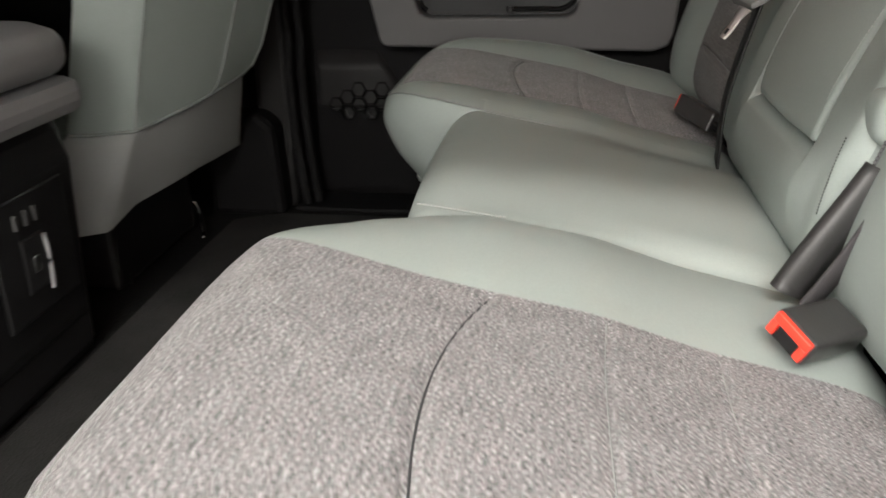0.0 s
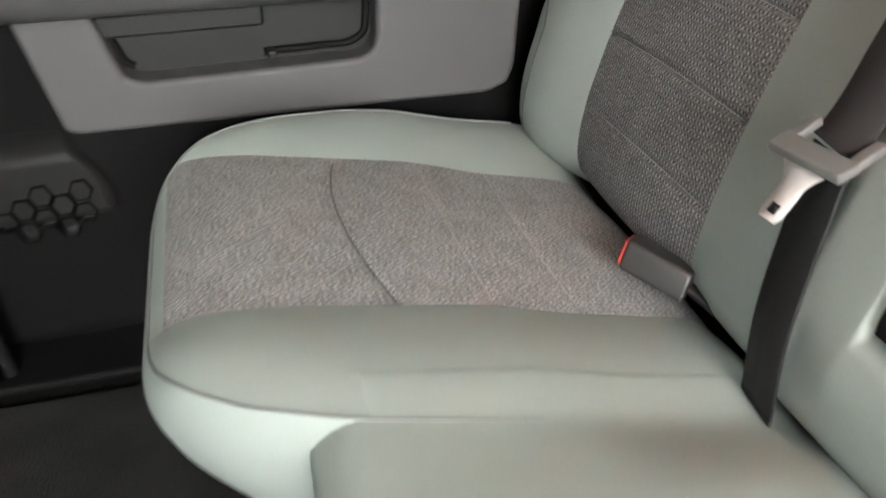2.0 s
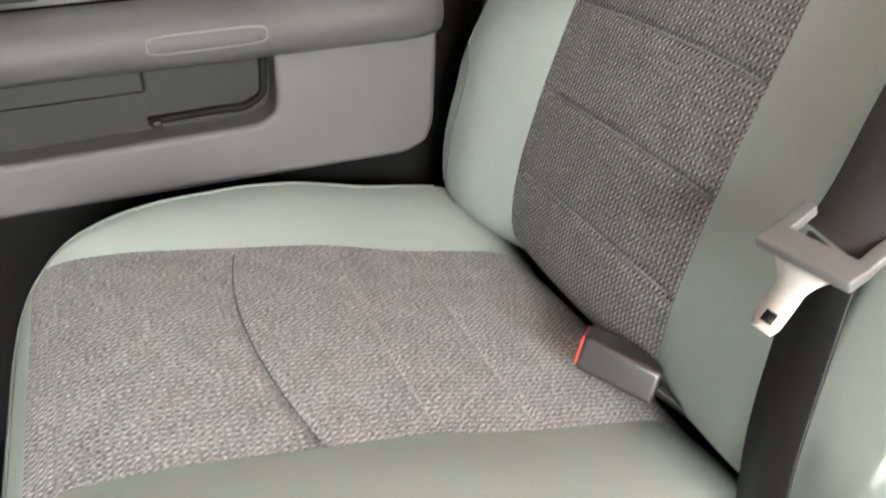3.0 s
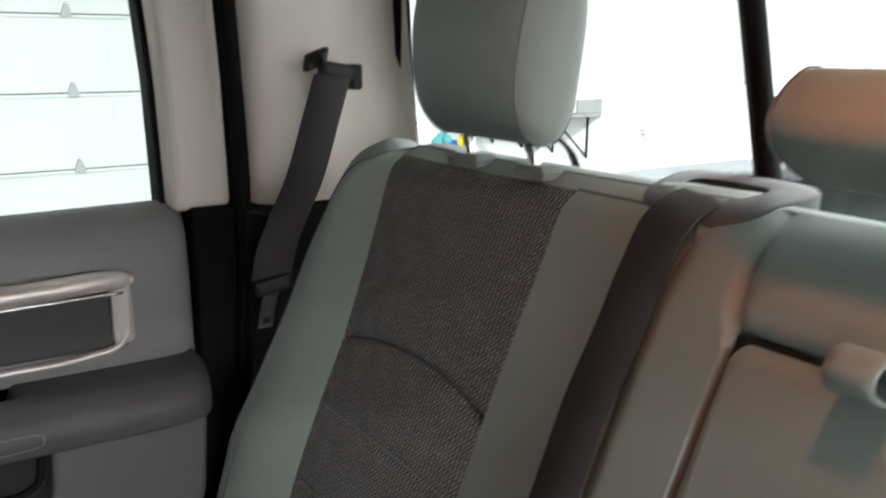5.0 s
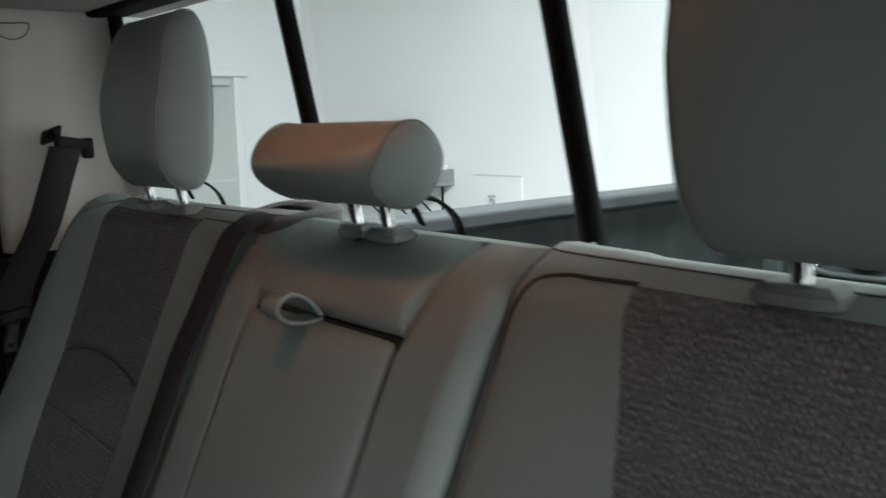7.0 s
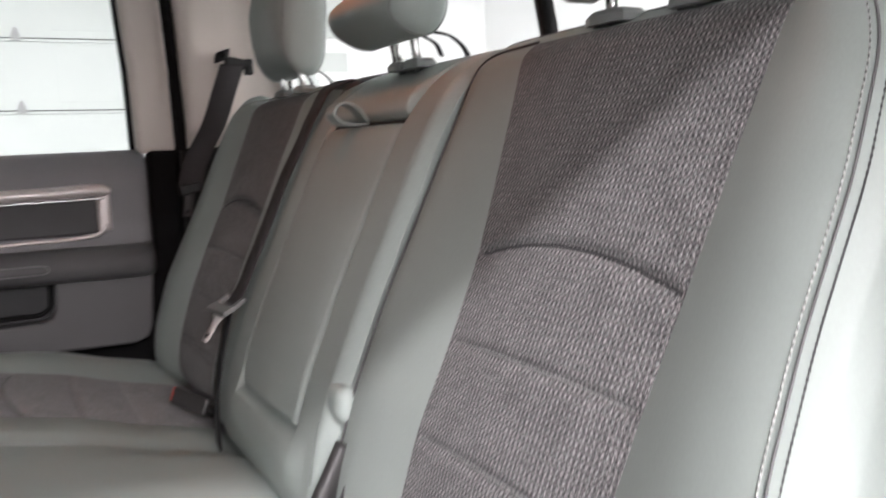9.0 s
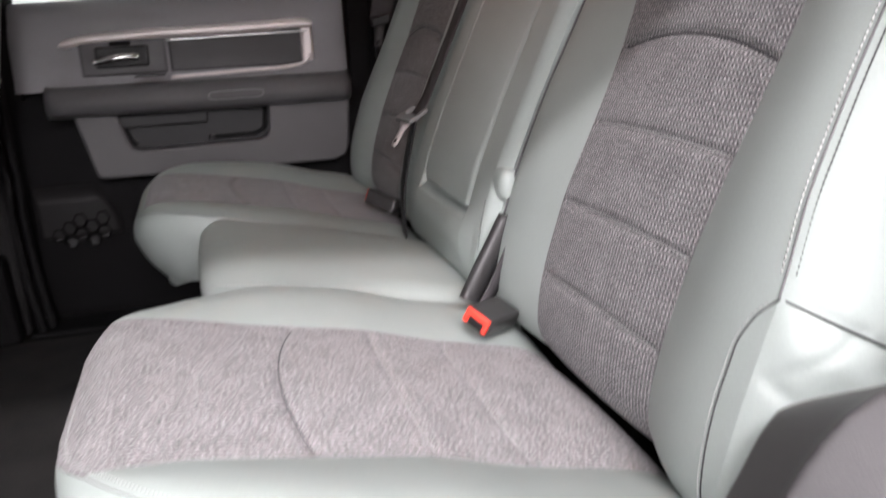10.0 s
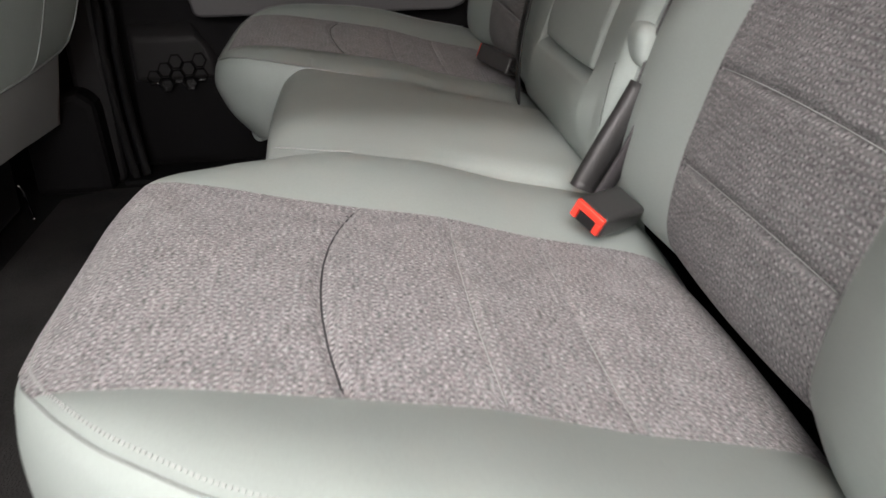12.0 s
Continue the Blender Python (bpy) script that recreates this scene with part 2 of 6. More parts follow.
HINGE = surface("grey_hinge_steel", (0.30, 0.31, 0.31), 0.5, var=0.08, fine=120, bump=0.1)
JOINT = surface("door_joint_shadow_strip", (0.10, 0.104, 0.104), 0.7, var=0.05, fine=90, bump=0.05)
DESK = surface("grey_laminate", (0.22, 0.23, 0.23), 0.4, var=0.06, fine=120, bump=0.05)
YELLOW = surface("yellow_cloth", (0.75, 0.62, 0.03), 0.9, var=0.2, fine=200, bump=0.4)
TEAL = surface("teal_cloth", (0.10, 0.40, 0.42), 0.9, var=0.25, fine=200, bump=0.4)
BLUE = surface("blue_plastic", (0.03, 0.10, 0.45), 0.5, var=0.1, fine=200, bump=0.2)
REDP = surface("red_plastic", (0.55, 0.04, 0.05), 0.4, var=0.1, fine=200, bump=0.1)
SCREEN = glow("lit_screen", (0.85, 0.74, 0.72), 0.9)
PAGE = glow("lit_page", (0.72, 0.55, 0.38), 0.7)
GLASS = clear_glass("window_glass", (0.93, 0.965, 0.95))
SIDE_GLASS = clear_glass("tinted_side_glass", (0.74, 0.78, 0.76))
FROST = surface("frosted_pane", (0.62, 0.66, 0.67), 0.3, var=0.03, fine=60, bump=0.05)

# ---- building helpers ----
ORIGIN = {}


def thing(name, base, label, category, group="", kind=""):
    ob = new(name)
    ob.location = base
    ob.empty_display_size = 0.02
    ORIGIN[ob] = Vector(base)
    return tagged(ob, label, category, group, kind)


def link_mesh(name, me, mat, parent, label=""):
    me.materials.append(mat)
    ob = new(name, me)
    if parent is not None:
        me.transform(Matrix.Translation(-ORIGIN[parent]))
        ob.parent = parent
        ORIGIN[ob] = ORIGIN[parent]
    if label:
        tagged(ob, label)
    return ob


def part(name, bm, mat, parent, label="", smooth=True):
    me = bpy.data.meshes.new(name)
    bm.to_mesh(me)
    bm.free()
    for p in me.polygons:
        p.use_smooth = smooth
    return link_mesh(name, me, mat, parent, label)


def sheet(name, pts, mat, parent, label="", uv=None, ring_u=False, ring_v=False, caps=False, flip=False):
    """A smooth surface through a grid of points, (rows, columns, 3); ring: closed that way; caps: ends filled."""
    pts = np.asarray(pts, float)
    n, m = pts.shape[:2]
    faces, loops = [], []
    for i in range(n if ring_u else n - 1):
        for j in range(m if ring_v else m - 1):
            q = [(i, j), ((i + 1) % n, j), ((i + 1) % n, (j + 1) % m), (i, (j + 1) % m)]
            if flip:
                q.reverse()
            faces.append([a * m + b for a, b in q])
            loops.extend(q)
    if caps and ring_v:
        faces.append([j for j in range(m)][:: 1 if flip else -1])
        faces.append([(n - 1) * m + j for j in range(m)][:: -1 if flip else 1])
    me = bpy.data.meshes.new(name)
    me.from_pydata(pts.reshape(-1, 3).tolist(), [], faces)
    if uv is not None:
        lay = me.uv_layers.new(name="UVMap")
        flat = np.zeros((len(me.loops), 2))
        uv = np.asarray(uv, float)
        for k, (i, j) in enumerate(loops):
            flat[k] = uv[i, j]
        lay.data.foreach_set("uv", flat.ravel())
    me.polygons.foreach_set("use_smooth", [True] * len(me.polygons))
    me.update()
    return link_mesh(name, me, mat, parent, label)


def smooth_line(keys, n):
    """n points along a smooth curve through the keys."""
    k = np.asarray(keys, float)
    d = np.r_[0, np.cumsum(np.linalg.norm(np.diff(k, axis=0), axis=1))]
    s = np.linspace(0, d[-1], n)
    tan = np.gradient(k, d, axis=0)
    out = np.empty((n, k.shape[1]))
    for a, v in enumerate(s):
        i = min(max(np.searchsorted(d, v) - 1, 0), len(k) - 2)
        h = d[i + 1] - d[i]
        u = (v - d[i]) / h
        out[a] = ((2 * u**3 - 3 * u**2 + 1) * k[i] + (u**3 - 2 * u**2 + u) * h * tan[i]
                  + (-2 * u**3 + 3 * u**2) * k[i + 1] + (u**3 - u**2) * h * tan[i + 1])
    return out


def tube(name, pts, r, mat, parent, label="", sides=8, flat=1.0, closed=False, up=(0, 0, 1)):
    """A round (or flattened) rod along the points."""
    pts = np.asarray(pts, float)
    tan = np.gradient(pts, axis=0)
    if closed:
        tan = np.roll(pts, -1, 0) - np.roll(pts, 1, 0)
    tan /= np.linalg.norm(tan, axis=1)[:, None] + 1e-12
    side = np.cross(tan, up)
    side /= np.linalg.norm(side, axis=1)[:, None] + 1e-9
    top = np.cross(side, tan)
    a = np.arange(sides) * 2 * math.pi / sides
    rr = np.broadcast_to(np.asarray(r, float), (len(pts),))[:, None, None]
    ring = pts[:, None] + rr * (np.cos(a)[None, :, None] * side[:, None] + flat * np.sin(a)[None, :, None] * top[:, None])
    return sheet(name, ring, mat, parent, label, ring_u=closed, ring_v=True, caps=not closed)


def box(name, lo, hi, r, mat, parent, label="", m=None, seg=2):
    """A box between two corners with rounded edges, turned by m about its middle."""
    bm = bmesh.new()
    bmesh.ops.create_cube(bm, size=1)
    lo, hi = Vector(lo), Vector(hi)
    size, mid = hi - lo, (lo + hi) / 2
    bmesh.ops.scale(bm, vec=size, verts=bm.verts)
    if r > 0:
        bmesh.ops.bevel(bm, geom=bm.edges[:], offset=min(r, min(size) * 0.49), segments=seg, profile=0.5, affect="EDGES")
    if m is not None:
        bm.transform(m)
    bmesh.ops.translate(bm, vec=mid, verts=bm.verts)
    return part(name, bm, mat, parent, label, smooth=False)


def prism(name, outline, axis, lo, hi, r, mat, parent, label="", seg=2):
    """An outline (two coordinates a corner) pushed along an axis from lo to hi, with rounded edges."""
    bm = bmesh.new()

    def at(p, v):
        return {"x": (v, p[0], p[1]), "y": (p[0], v, p[1]), "z": (p[0], p[1], v)}[axis]

    verts = [bm.verts.new(at(p, lo)) for p in outline]
    f = bm.faces.new(verts)
    ext = bmesh.ops.extrude_face_region(bm, geom=[f])
    moved = [g for g in ext["geom"] if isinstance(g, bmesh.types.BMVert)]
    d = hi - lo
    bmesh.ops.translate(bm, vec={"x": (d, 0, 0), "y": (0, d, 0), "z": (0, 0, d)}[axis], verts=moved)
    bmesh.ops.recalc_face_normals(bm, faces=bm.faces)
    if r > 0:
        bmesh.ops.bevel(bm, geom=bm.edges[:], offset=r, segments=seg, profile=0.5, affect="EDGES", clamp_overlap=True)
    return part(name, bm, mat, parent, label, smooth=False)


def ribbon(name, pts, width, thick, mat, parent, label="", side=(0, 1, 0)):
    """A flat band of woven belt along the points, its width along side."""
    pts, side = np.asarray(pts, float), np.asarray(side, float)
    if side.ndim == 1:
        side = np.broadcast_to(side, pts.shape)
    side = side / np.linalg.norm(side, axis=1)[:, None]
    tan = np.gradient(pts, axis=0)
    nrm = np.cross(tan, side)
    nrm /= np.linalg.norm(nrm, axis=1)[:, None]
    w = np.broadcast_to(np.asarray(width, float), (len(pts),))[:, None]
    rows = [pts + side * w * a + nrm * thick * b for a, b in ((-0.5, 0), (-0.48, 0.5), (0, 0.62), (0.48, 0.5), (0.5, 0), (0.48, -0.5), (0, -0.5), (-0.48, -0.5))]
    return sheet(name, np.stack(rows, 1), mat, parent, label, ring_v=True, caps=True)


def moved(name, bm, to, mat, parent, label=""):
    bmesh.ops.translate(bm, vec=to, verts=bm.verts)
    return part(name, bm, mat, parent, label)


def wedge(name, corner, a, u, v, r, mat, parent, label=""):
    """A slanted block from one corner along three edges, with worn edges."""
    bm = bmesh.new()
    c, a, u, v = Vector(corner), Vector(a), Vector(u), Vector(v)
    p = [bm.verts.new(c + a * i + u * j + v * k) for i in (0, 1) for j in (0, 1) for k in (0, 1)]
    for f in ((0, 1, 3, 2), (4, 6, 7, 5), (0, 4, 5, 1), (2, 3, 7, 6), (0, 2, 6, 4), (1, 5, 7, 3)):
        bm.faces.new([p[k] for k in f])
    bmesh.ops.recalc_face_normals(bm, faces=bm.faces)
    bmesh.ops.bevel(bm, geom=bm.edges[:], offset=r, segments=3, profile=0.6, affect="EDGES")
    return part(name, bm, mat, parent, label, smooth=True)


def structure(ob, label, category):
    return tagged(ob, label, category, kind="structure")


def lerp(x, xs, ys):
    return np.interp(x, xs, ys)


def soft_lerp(x, xs, ys):
    """Smooth interpolation through a table."""
    fine = np.linspace(xs[0], xs[-1], 200)
    v = np.interp(fine, xs, ys)
    k = np.ones(13) / 13
    pad = np.r_[2 * v[0] - v[6:0:-1], v, 2 * v[-1] - v[-2:-8:-1]]
    return np.interp(x, fine, np.convolve(pad, k, "valid"))


MID = 0.848  # the car's middle line, across


def across(p, far):
    """The same place on the other side of the car."""
    p = np.array(p, float)
    if far:
        p[..., 1] = 2 * MID - p[..., 1]
    return p

# ---- the cab's shell ----
FLOOR = 0.07
ROOF = 1.152
structure(box("floor", (-1.75, -0.06, FLOOR - 0.05), (0.56, 1.80, FLOOR), 0.0, CARPET, None), "dark grey carpet on the cab floor", "floor")
structure(box("ceiling", (-1.75, -0.08, ROOF), (0.62, 1.80, ROOF + 0.05), 0.0, LINER, None), "grey cloth headliner of the cab", "ceiling")
structure(box("wall_rear", (0.53, -0.04, FLOOR), (0.60, 1.74, 0.80), 0.0, TRIM_DARK, None), "dark trim on the cab's back wall under the window", "wall")
structure(box("wall_dash", (-1.75, -0.06, FLOOR), (-1.60, 1.80, 1.16), 0.0, TRIM_DARK, None), "plain dark wall closing the cab ahead", "wall")
structure(box("wall_near_front", (-1.75, -0.08, FLOOR), (-0.62, -0.04, 1.16), 0.0, TRIM_DARK, None), "plain dark front door trim on the open side", "wall")

# ---- seats ----
# outlines of the two outer cushions, looking down: the near one sags forward a little
CUSH_X = {False: np.array([-0.226, -0.221, -0.211, -0.196, -0.168, -0.137, -0.09, -0.013, 0.08, 0.178, 0.27]),
          True: np.array([-0.217, -0.212, -0.203, -0.19, -0.165, -0.137, -0.09, -0.013, 0.08, 0.178, 0.27])}
CUSH_OUT = {False: np.array([0.345, 0.297, 0.272, 0.249, 0.217, 0.194, 0.168, 0.144, 0.130, 0.118, 0.112]),
            True: np.array([0.34, 0.295, 0.265, 0.243, 0.216, 0.198, 0.175, 0.152, 0.137, 0.125, 0.118])}
CUSH_IN = {False: np.array([0.515, 0.540, 0.567, 0.593, 0.627, 0.650, 0.667, 0.674, 0.677, 0.678, 0.678]),
           True: np.array([0.55, 0.575, 0.598, 0.617, 0.642, 0.655, 0.667, 0.674, 0.677, 0.678, 0.678])}


def cushion_height(x, far):
    k = 0.0 if far else -0.009
    return soft_lerp(x, [-0.22 + k, -0.205 + k, -0.18 + k, -0.13, -0.035, 0.04, 0.115, 0.185, 0.215, 0.24, 0.27], [0.398, 0.412, 0.419, 0.416, 0.399, 0.385, 0.361, 0.345, 0.3375, 0.325, 0.285])


def arc_x(y):
    """The curved seam across the outer cushions."""
    s = (y - 0.385) / 0.14
    return -0.056 + 0.020 * s**2 + 0.003 * s


def groove(d, width, depth):
    return -depth * np.exp(-((d / width) ** 2))


def cloth_edge(x, far):
    """The cushion cloth's inner seam, swinging inward at the front of the near one."""
    if far:
        return 0.535 + 0 * x
    return soft_lerp(x, [-0.23, -0.187, -0.159, -0.124, -0.083, -0.04, 0.27], [0.582, 0.569, 0.559, 0.546, 0.538, 0.534, 0.533])


def cushion_point(x, y, far=False):
    """Height of the cushion's top: the cloth middle, raised bolsters and sewn valleys."""
    z = cushion_height(x, far)
    y0, y1 = np.interp(x, CUSH_X[far], CUSH_OUT[far]), np.interp(x, CUSH_X[far], CUSH_IN[far])
    a, b = np.maximum(0.252, y0 + 0.001), np.minimum(cloth_edge(x, far), y1 - 0.001)
    so = np.clip((a - y) / np.maximum(a - y0, 1e-4), 0, 1)
    si = np.clip((y - b) / np.maximum(y1 - b, 1e-4), 0, 1)
    wide_o, wide_i = np.clip((a - y0) / 0.1, 0, 1), np.clip((y1 - b) / 0.12, 0, 1)
    front = 0.0 * x if far else np.clip((-0.05 - x) / 0.12, 0, 1)
    rise = 0.030 if far else soft_lerp(x, [-0.16, -0.1, 0.0, 0.1], [0.017, 0.018, 0.0255, 0.030])
    sag = 0.013 if far else soft_lerp(x, [-0.16, -0.1, 0.0, 0.1], [0.024, 0.023, 0.0175, 0.014])
    z = z + wide_o * (rise * so - sag * so**3) + wide_i * (0.010 * (1 - 0.7 * front) * np.sin(math.pi * si * 0.8) - 0.004 * si**2 - 0.018 * front * si**2)
    s = np.clip((y - a) / np.maximum(b - a, 1e-4), 0, 1)
    z = z + 0.006 * np.sin(math.pi * s) * np.clip((x + 0.22) / 0.06, 0, 1)
    return z


def line_bow(y):
    return 0.006 * ((y - 0.395) / 0.14) ** 2


def cloth_relief(x, y, far):
    z = groove(x - arc_x(y), 0.004, 0.004)
    for xs, w in ((0.041, 0.0024), (0.117, 0.0024)):
        z = z + groove(x - xs - line_bow(y), w, 0.0032)
    edge = np.minimum(np.abs(y - 0.252), np.abs(y - cloth_edge(x, far)))
    return z * np.clip(edge / 0.008, 0, 1) + groove(edge, 0.003, 0.0)


def stitches(name, line, r, mat, parent):
    """Short separate stitches along a line, joined in one part."""
    verts, faces = [], []
    for a, b in zip(line[:-1:1], line[1::1]):
        d = b - a
        p, q = a + d * 0.15, a + d * 0.75
        w = np.cross(d, (0, 0, 1))
        w = w / (np.linalg.norm(w) + 1e-9) * r
        h = np.cross(w, d)
        h = h / (np.linalg.norm(h) + 1e-9) * r
        k = len(verts)
        for e in (p, q):
            verts += [tuple(e + w), tuple(e + h), tuple(e - w), tuple(e - h)]
        faces += [(k, k + 1, k + 5, k + 4), (k + 1, k + 2, k + 6, k + 5), (k + 2, k + 3, k + 7, k + 6), (k + 3, k, k + 4, k + 7), (k, k + 3, k + 2, k + 1), (k + 4, k + 5, k + 6, k + 7)]
    me = bpy.data.meshes.new(name)
    me.from_pydata(verts, [], faces)
    return tagged(link_mesh(name, me, mat, parent), kind="stuff")


def seat_cushion(far):
    side = "passenger" if far else "driver"
    base = across((0.0, 0.4, FLOOR), far)
    seat = thing("seat_cushion", base, "grey vinyl rear seat cushion, woven cloth middle, by the " + ("closed" if far else "open") + " door", "car seat", "rear seat cushions")
    lead = float(CUSH_X[far][0])
    xs = lead + (0.27 - lead) * np.linspace(0, 1, 150) ** 1.5
    y0, y1 = np.interp(xs, CUSH_X[far], CUSH_OUT[far]), np.interp(xs, CUSH_X[far], CUSH_IN[far])
    a, b = np.maximum(0.252, y0 + 0.0005), np.minimum(cloth_edge(xs, far), y1 - 0.0005)

    def strip(name, lo, hi, k, mat, relief, label, rows=slice(None)):
        v = np.linspace(0, 1, k)
        y = lo[rows, None] + (hi - lo)[rows, None] * v[None]
        x = np.broadcast_to(xs[rows, None], y.shape)
        z = cushion_point(x, y, far) + (cloth_relief(x, y, far) if relief else 0)
        return sheet(name, across(np.stack([x, y, z], -1), far), mat, seat, label, uv=np.stack([y, x], -1), flip=not far)

    cut = int(np.searchsorted(xs, lead + 0.011)) if far else 0
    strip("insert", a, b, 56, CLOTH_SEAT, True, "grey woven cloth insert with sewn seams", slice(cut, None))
    if far:
        strip("front_band", a, b, 56, VINYL, False, "", slice(0, cut + 1))
    strip("bolster", y0, a, 12, VINYL, False, "")
    strip("bolster", b, y1, 16, VINYL, False, "")
    # boxing below the welt
    rim = np.r_[np.stack([xs, y0], -1)[::-1], np.stack([np.full(9, xs[0]), np.linspace(y0[0], y1[0], 11)[1:-1]], -1), np.stack([xs, y1], -1)]
    rim = rim[np.r_[True, np.linalg.norm(np.diff(rim, axis=0), axis=1) > 1e-5]]
    run = np.r_[0, np.cumsum(np.linalg.norm(np.diff(rim, axis=0), axis=1))]
    rim = np.stack([np.interp(np.linspace(0, run[-1], 300), run, rim[:, k]) for k in (0, 1)], -1)
    soft = np.stack([np.convolve(np.pad(rim[:, k], 5, mode="reflect", reflect_type="odd"), np.ones(11) / 11, "valid") for k in (0, 1)], -1)
    rim = soft[::2]
    nrm = np.gradient(rim, axis=0)
    nrm = np.stack([nrm[:, 1], -nrm[:, 0]], -1)
    nrm /= np.linalg.norm(nrm, axis=1)[:, None]
    if nrm[75, 0] > 0:
        nrm = -nrm
    zt = cushion_point(rim[:, 0], rim[:, 1], far)
    inner = np.clip((rim[:, 1] - 0.27) / 0.12, 0, 1)
    low = lerp(rim[:, 0], [-0.22, -0.1, 0.27], [0.240, 0.235, 0.215]) + (0.050 if far else 0.045) * inner * (rim[:, 0] < 0) + (0.022 if far else 0.03) * np.clip((rim[:, 1] - 0.60) / 0.06, 0, 1) * (rim[:, 0] < 0)
    lead_zone = np.clip((-0.18 - rim[:, 0]) / 0.03, 0, 1) * np.clip((rim[:, 1] - 0.265) / 0.07, 0, 1)
    loops = []
    drop = smooth_line([(0.0, 0.0, 0.0), (0.004, 0.003, 0.03), (0.008, 0.004, 0.12), (0.010, 0.0, 0.28), (0.007, -0.016, 0.48), (-0.006, -0.036, 0.72), (-0.026, -0.058, 0.92), (-0.036, -0.066, 1.0)], 26)
    for out, turn, s in [*map(tuple, drop), (-0.07, -0.09, 1.02)]:
        if far:
            turn = 0.6 * turn + 0.012 * math.sin(math.pi * min(s, 1.0))
        elif out > 0:
            out, turn = out * (1 - 0.75 * lead_zone), turn * (1 - 0.75 * lead_zone)
        k = rim + nrm * ((out + (turn - out) * inner) * np.interp(rim[:, 1], [0.60, 0.665], [1.0, 0.35]))[:, None]
        loops.append(np.column_stack([k, zt + (low - zt) * s]))
    sheet("boxing", across(loops, far), VINYL, seat, "grey vinyl side band", flip=far)
    line = np.column_stack([rim + nrm * 0.001, zt + 0.0005])
    keep = (rim[:, 0] < 0.2) if far else (rim[:, 1] < 0.27)
    tube("welt", across(line[keep], far), 0.0011 if far else 0.0005, PIPING if far else THREAD_MID, seat, sides=6)
    bot = np.column_stack([rim - nrm * (0.034 + (0.004 if far else 0.030) * inner)[:, None], low])
    tube("piping", across(bot, far), 0.0035, VINYL, seat, "grey vinyl piping", sides=8)
    ys = np.linspace(0.260, 0.526, 40)
    tube("seam", across(np.stack([arc_x(ys), ys, cushion_point(arc_x(ys), ys, far) - 0.0036], -1), far), 0.0008, THREAD, seat, sides=5)
    for k in (0.041, 0.117):
        xl = k + line_bow(ys)
        tube("stitched_line", across(np.stack([xl, ys, cushion_point(xl, ys, far) - 0.0018], -1), far), 0.0005, THREAD_PALE, seat, sides=4)
    if not far:
        tube("corner_flap", smooth_line([(0.164, 0.116, 0.394), (0.163, 0.108, 0.386), (0.160, 0.101, 0.362), (0.150, 0.099, 0.325), (0.128, 0.100, 0.28), (0.11, 0.106, 0.25)], 30), np.interp(np.linspace(0, 1, 30), [0, 0.03, 0.08, 0.16, 0.3, 0.5, 1], [0.004, 0.0070, 0.0095, 0.0125, 0.0160, 0.017, 0.012]), VINYL, seat, "rolled vinyl corner flap", sides=14)
        # double row of stitches along the outer welt
        pick = np.linspace(2, 72, 190)
        ids = np.arange(len(rim))
        px, py = np.interp(pick, ids, rim[:, 0] - nrm[:, 0] * 0.006), np.interp(pick, ids, rim[:, 1] - nrm[:, 1] * 0.006)
        stitches("stitching", np.stack([px, py, cushion_point(px, py) + 0.0003], -1), 0.0008, THREAD_PALE, seat)
    return seat


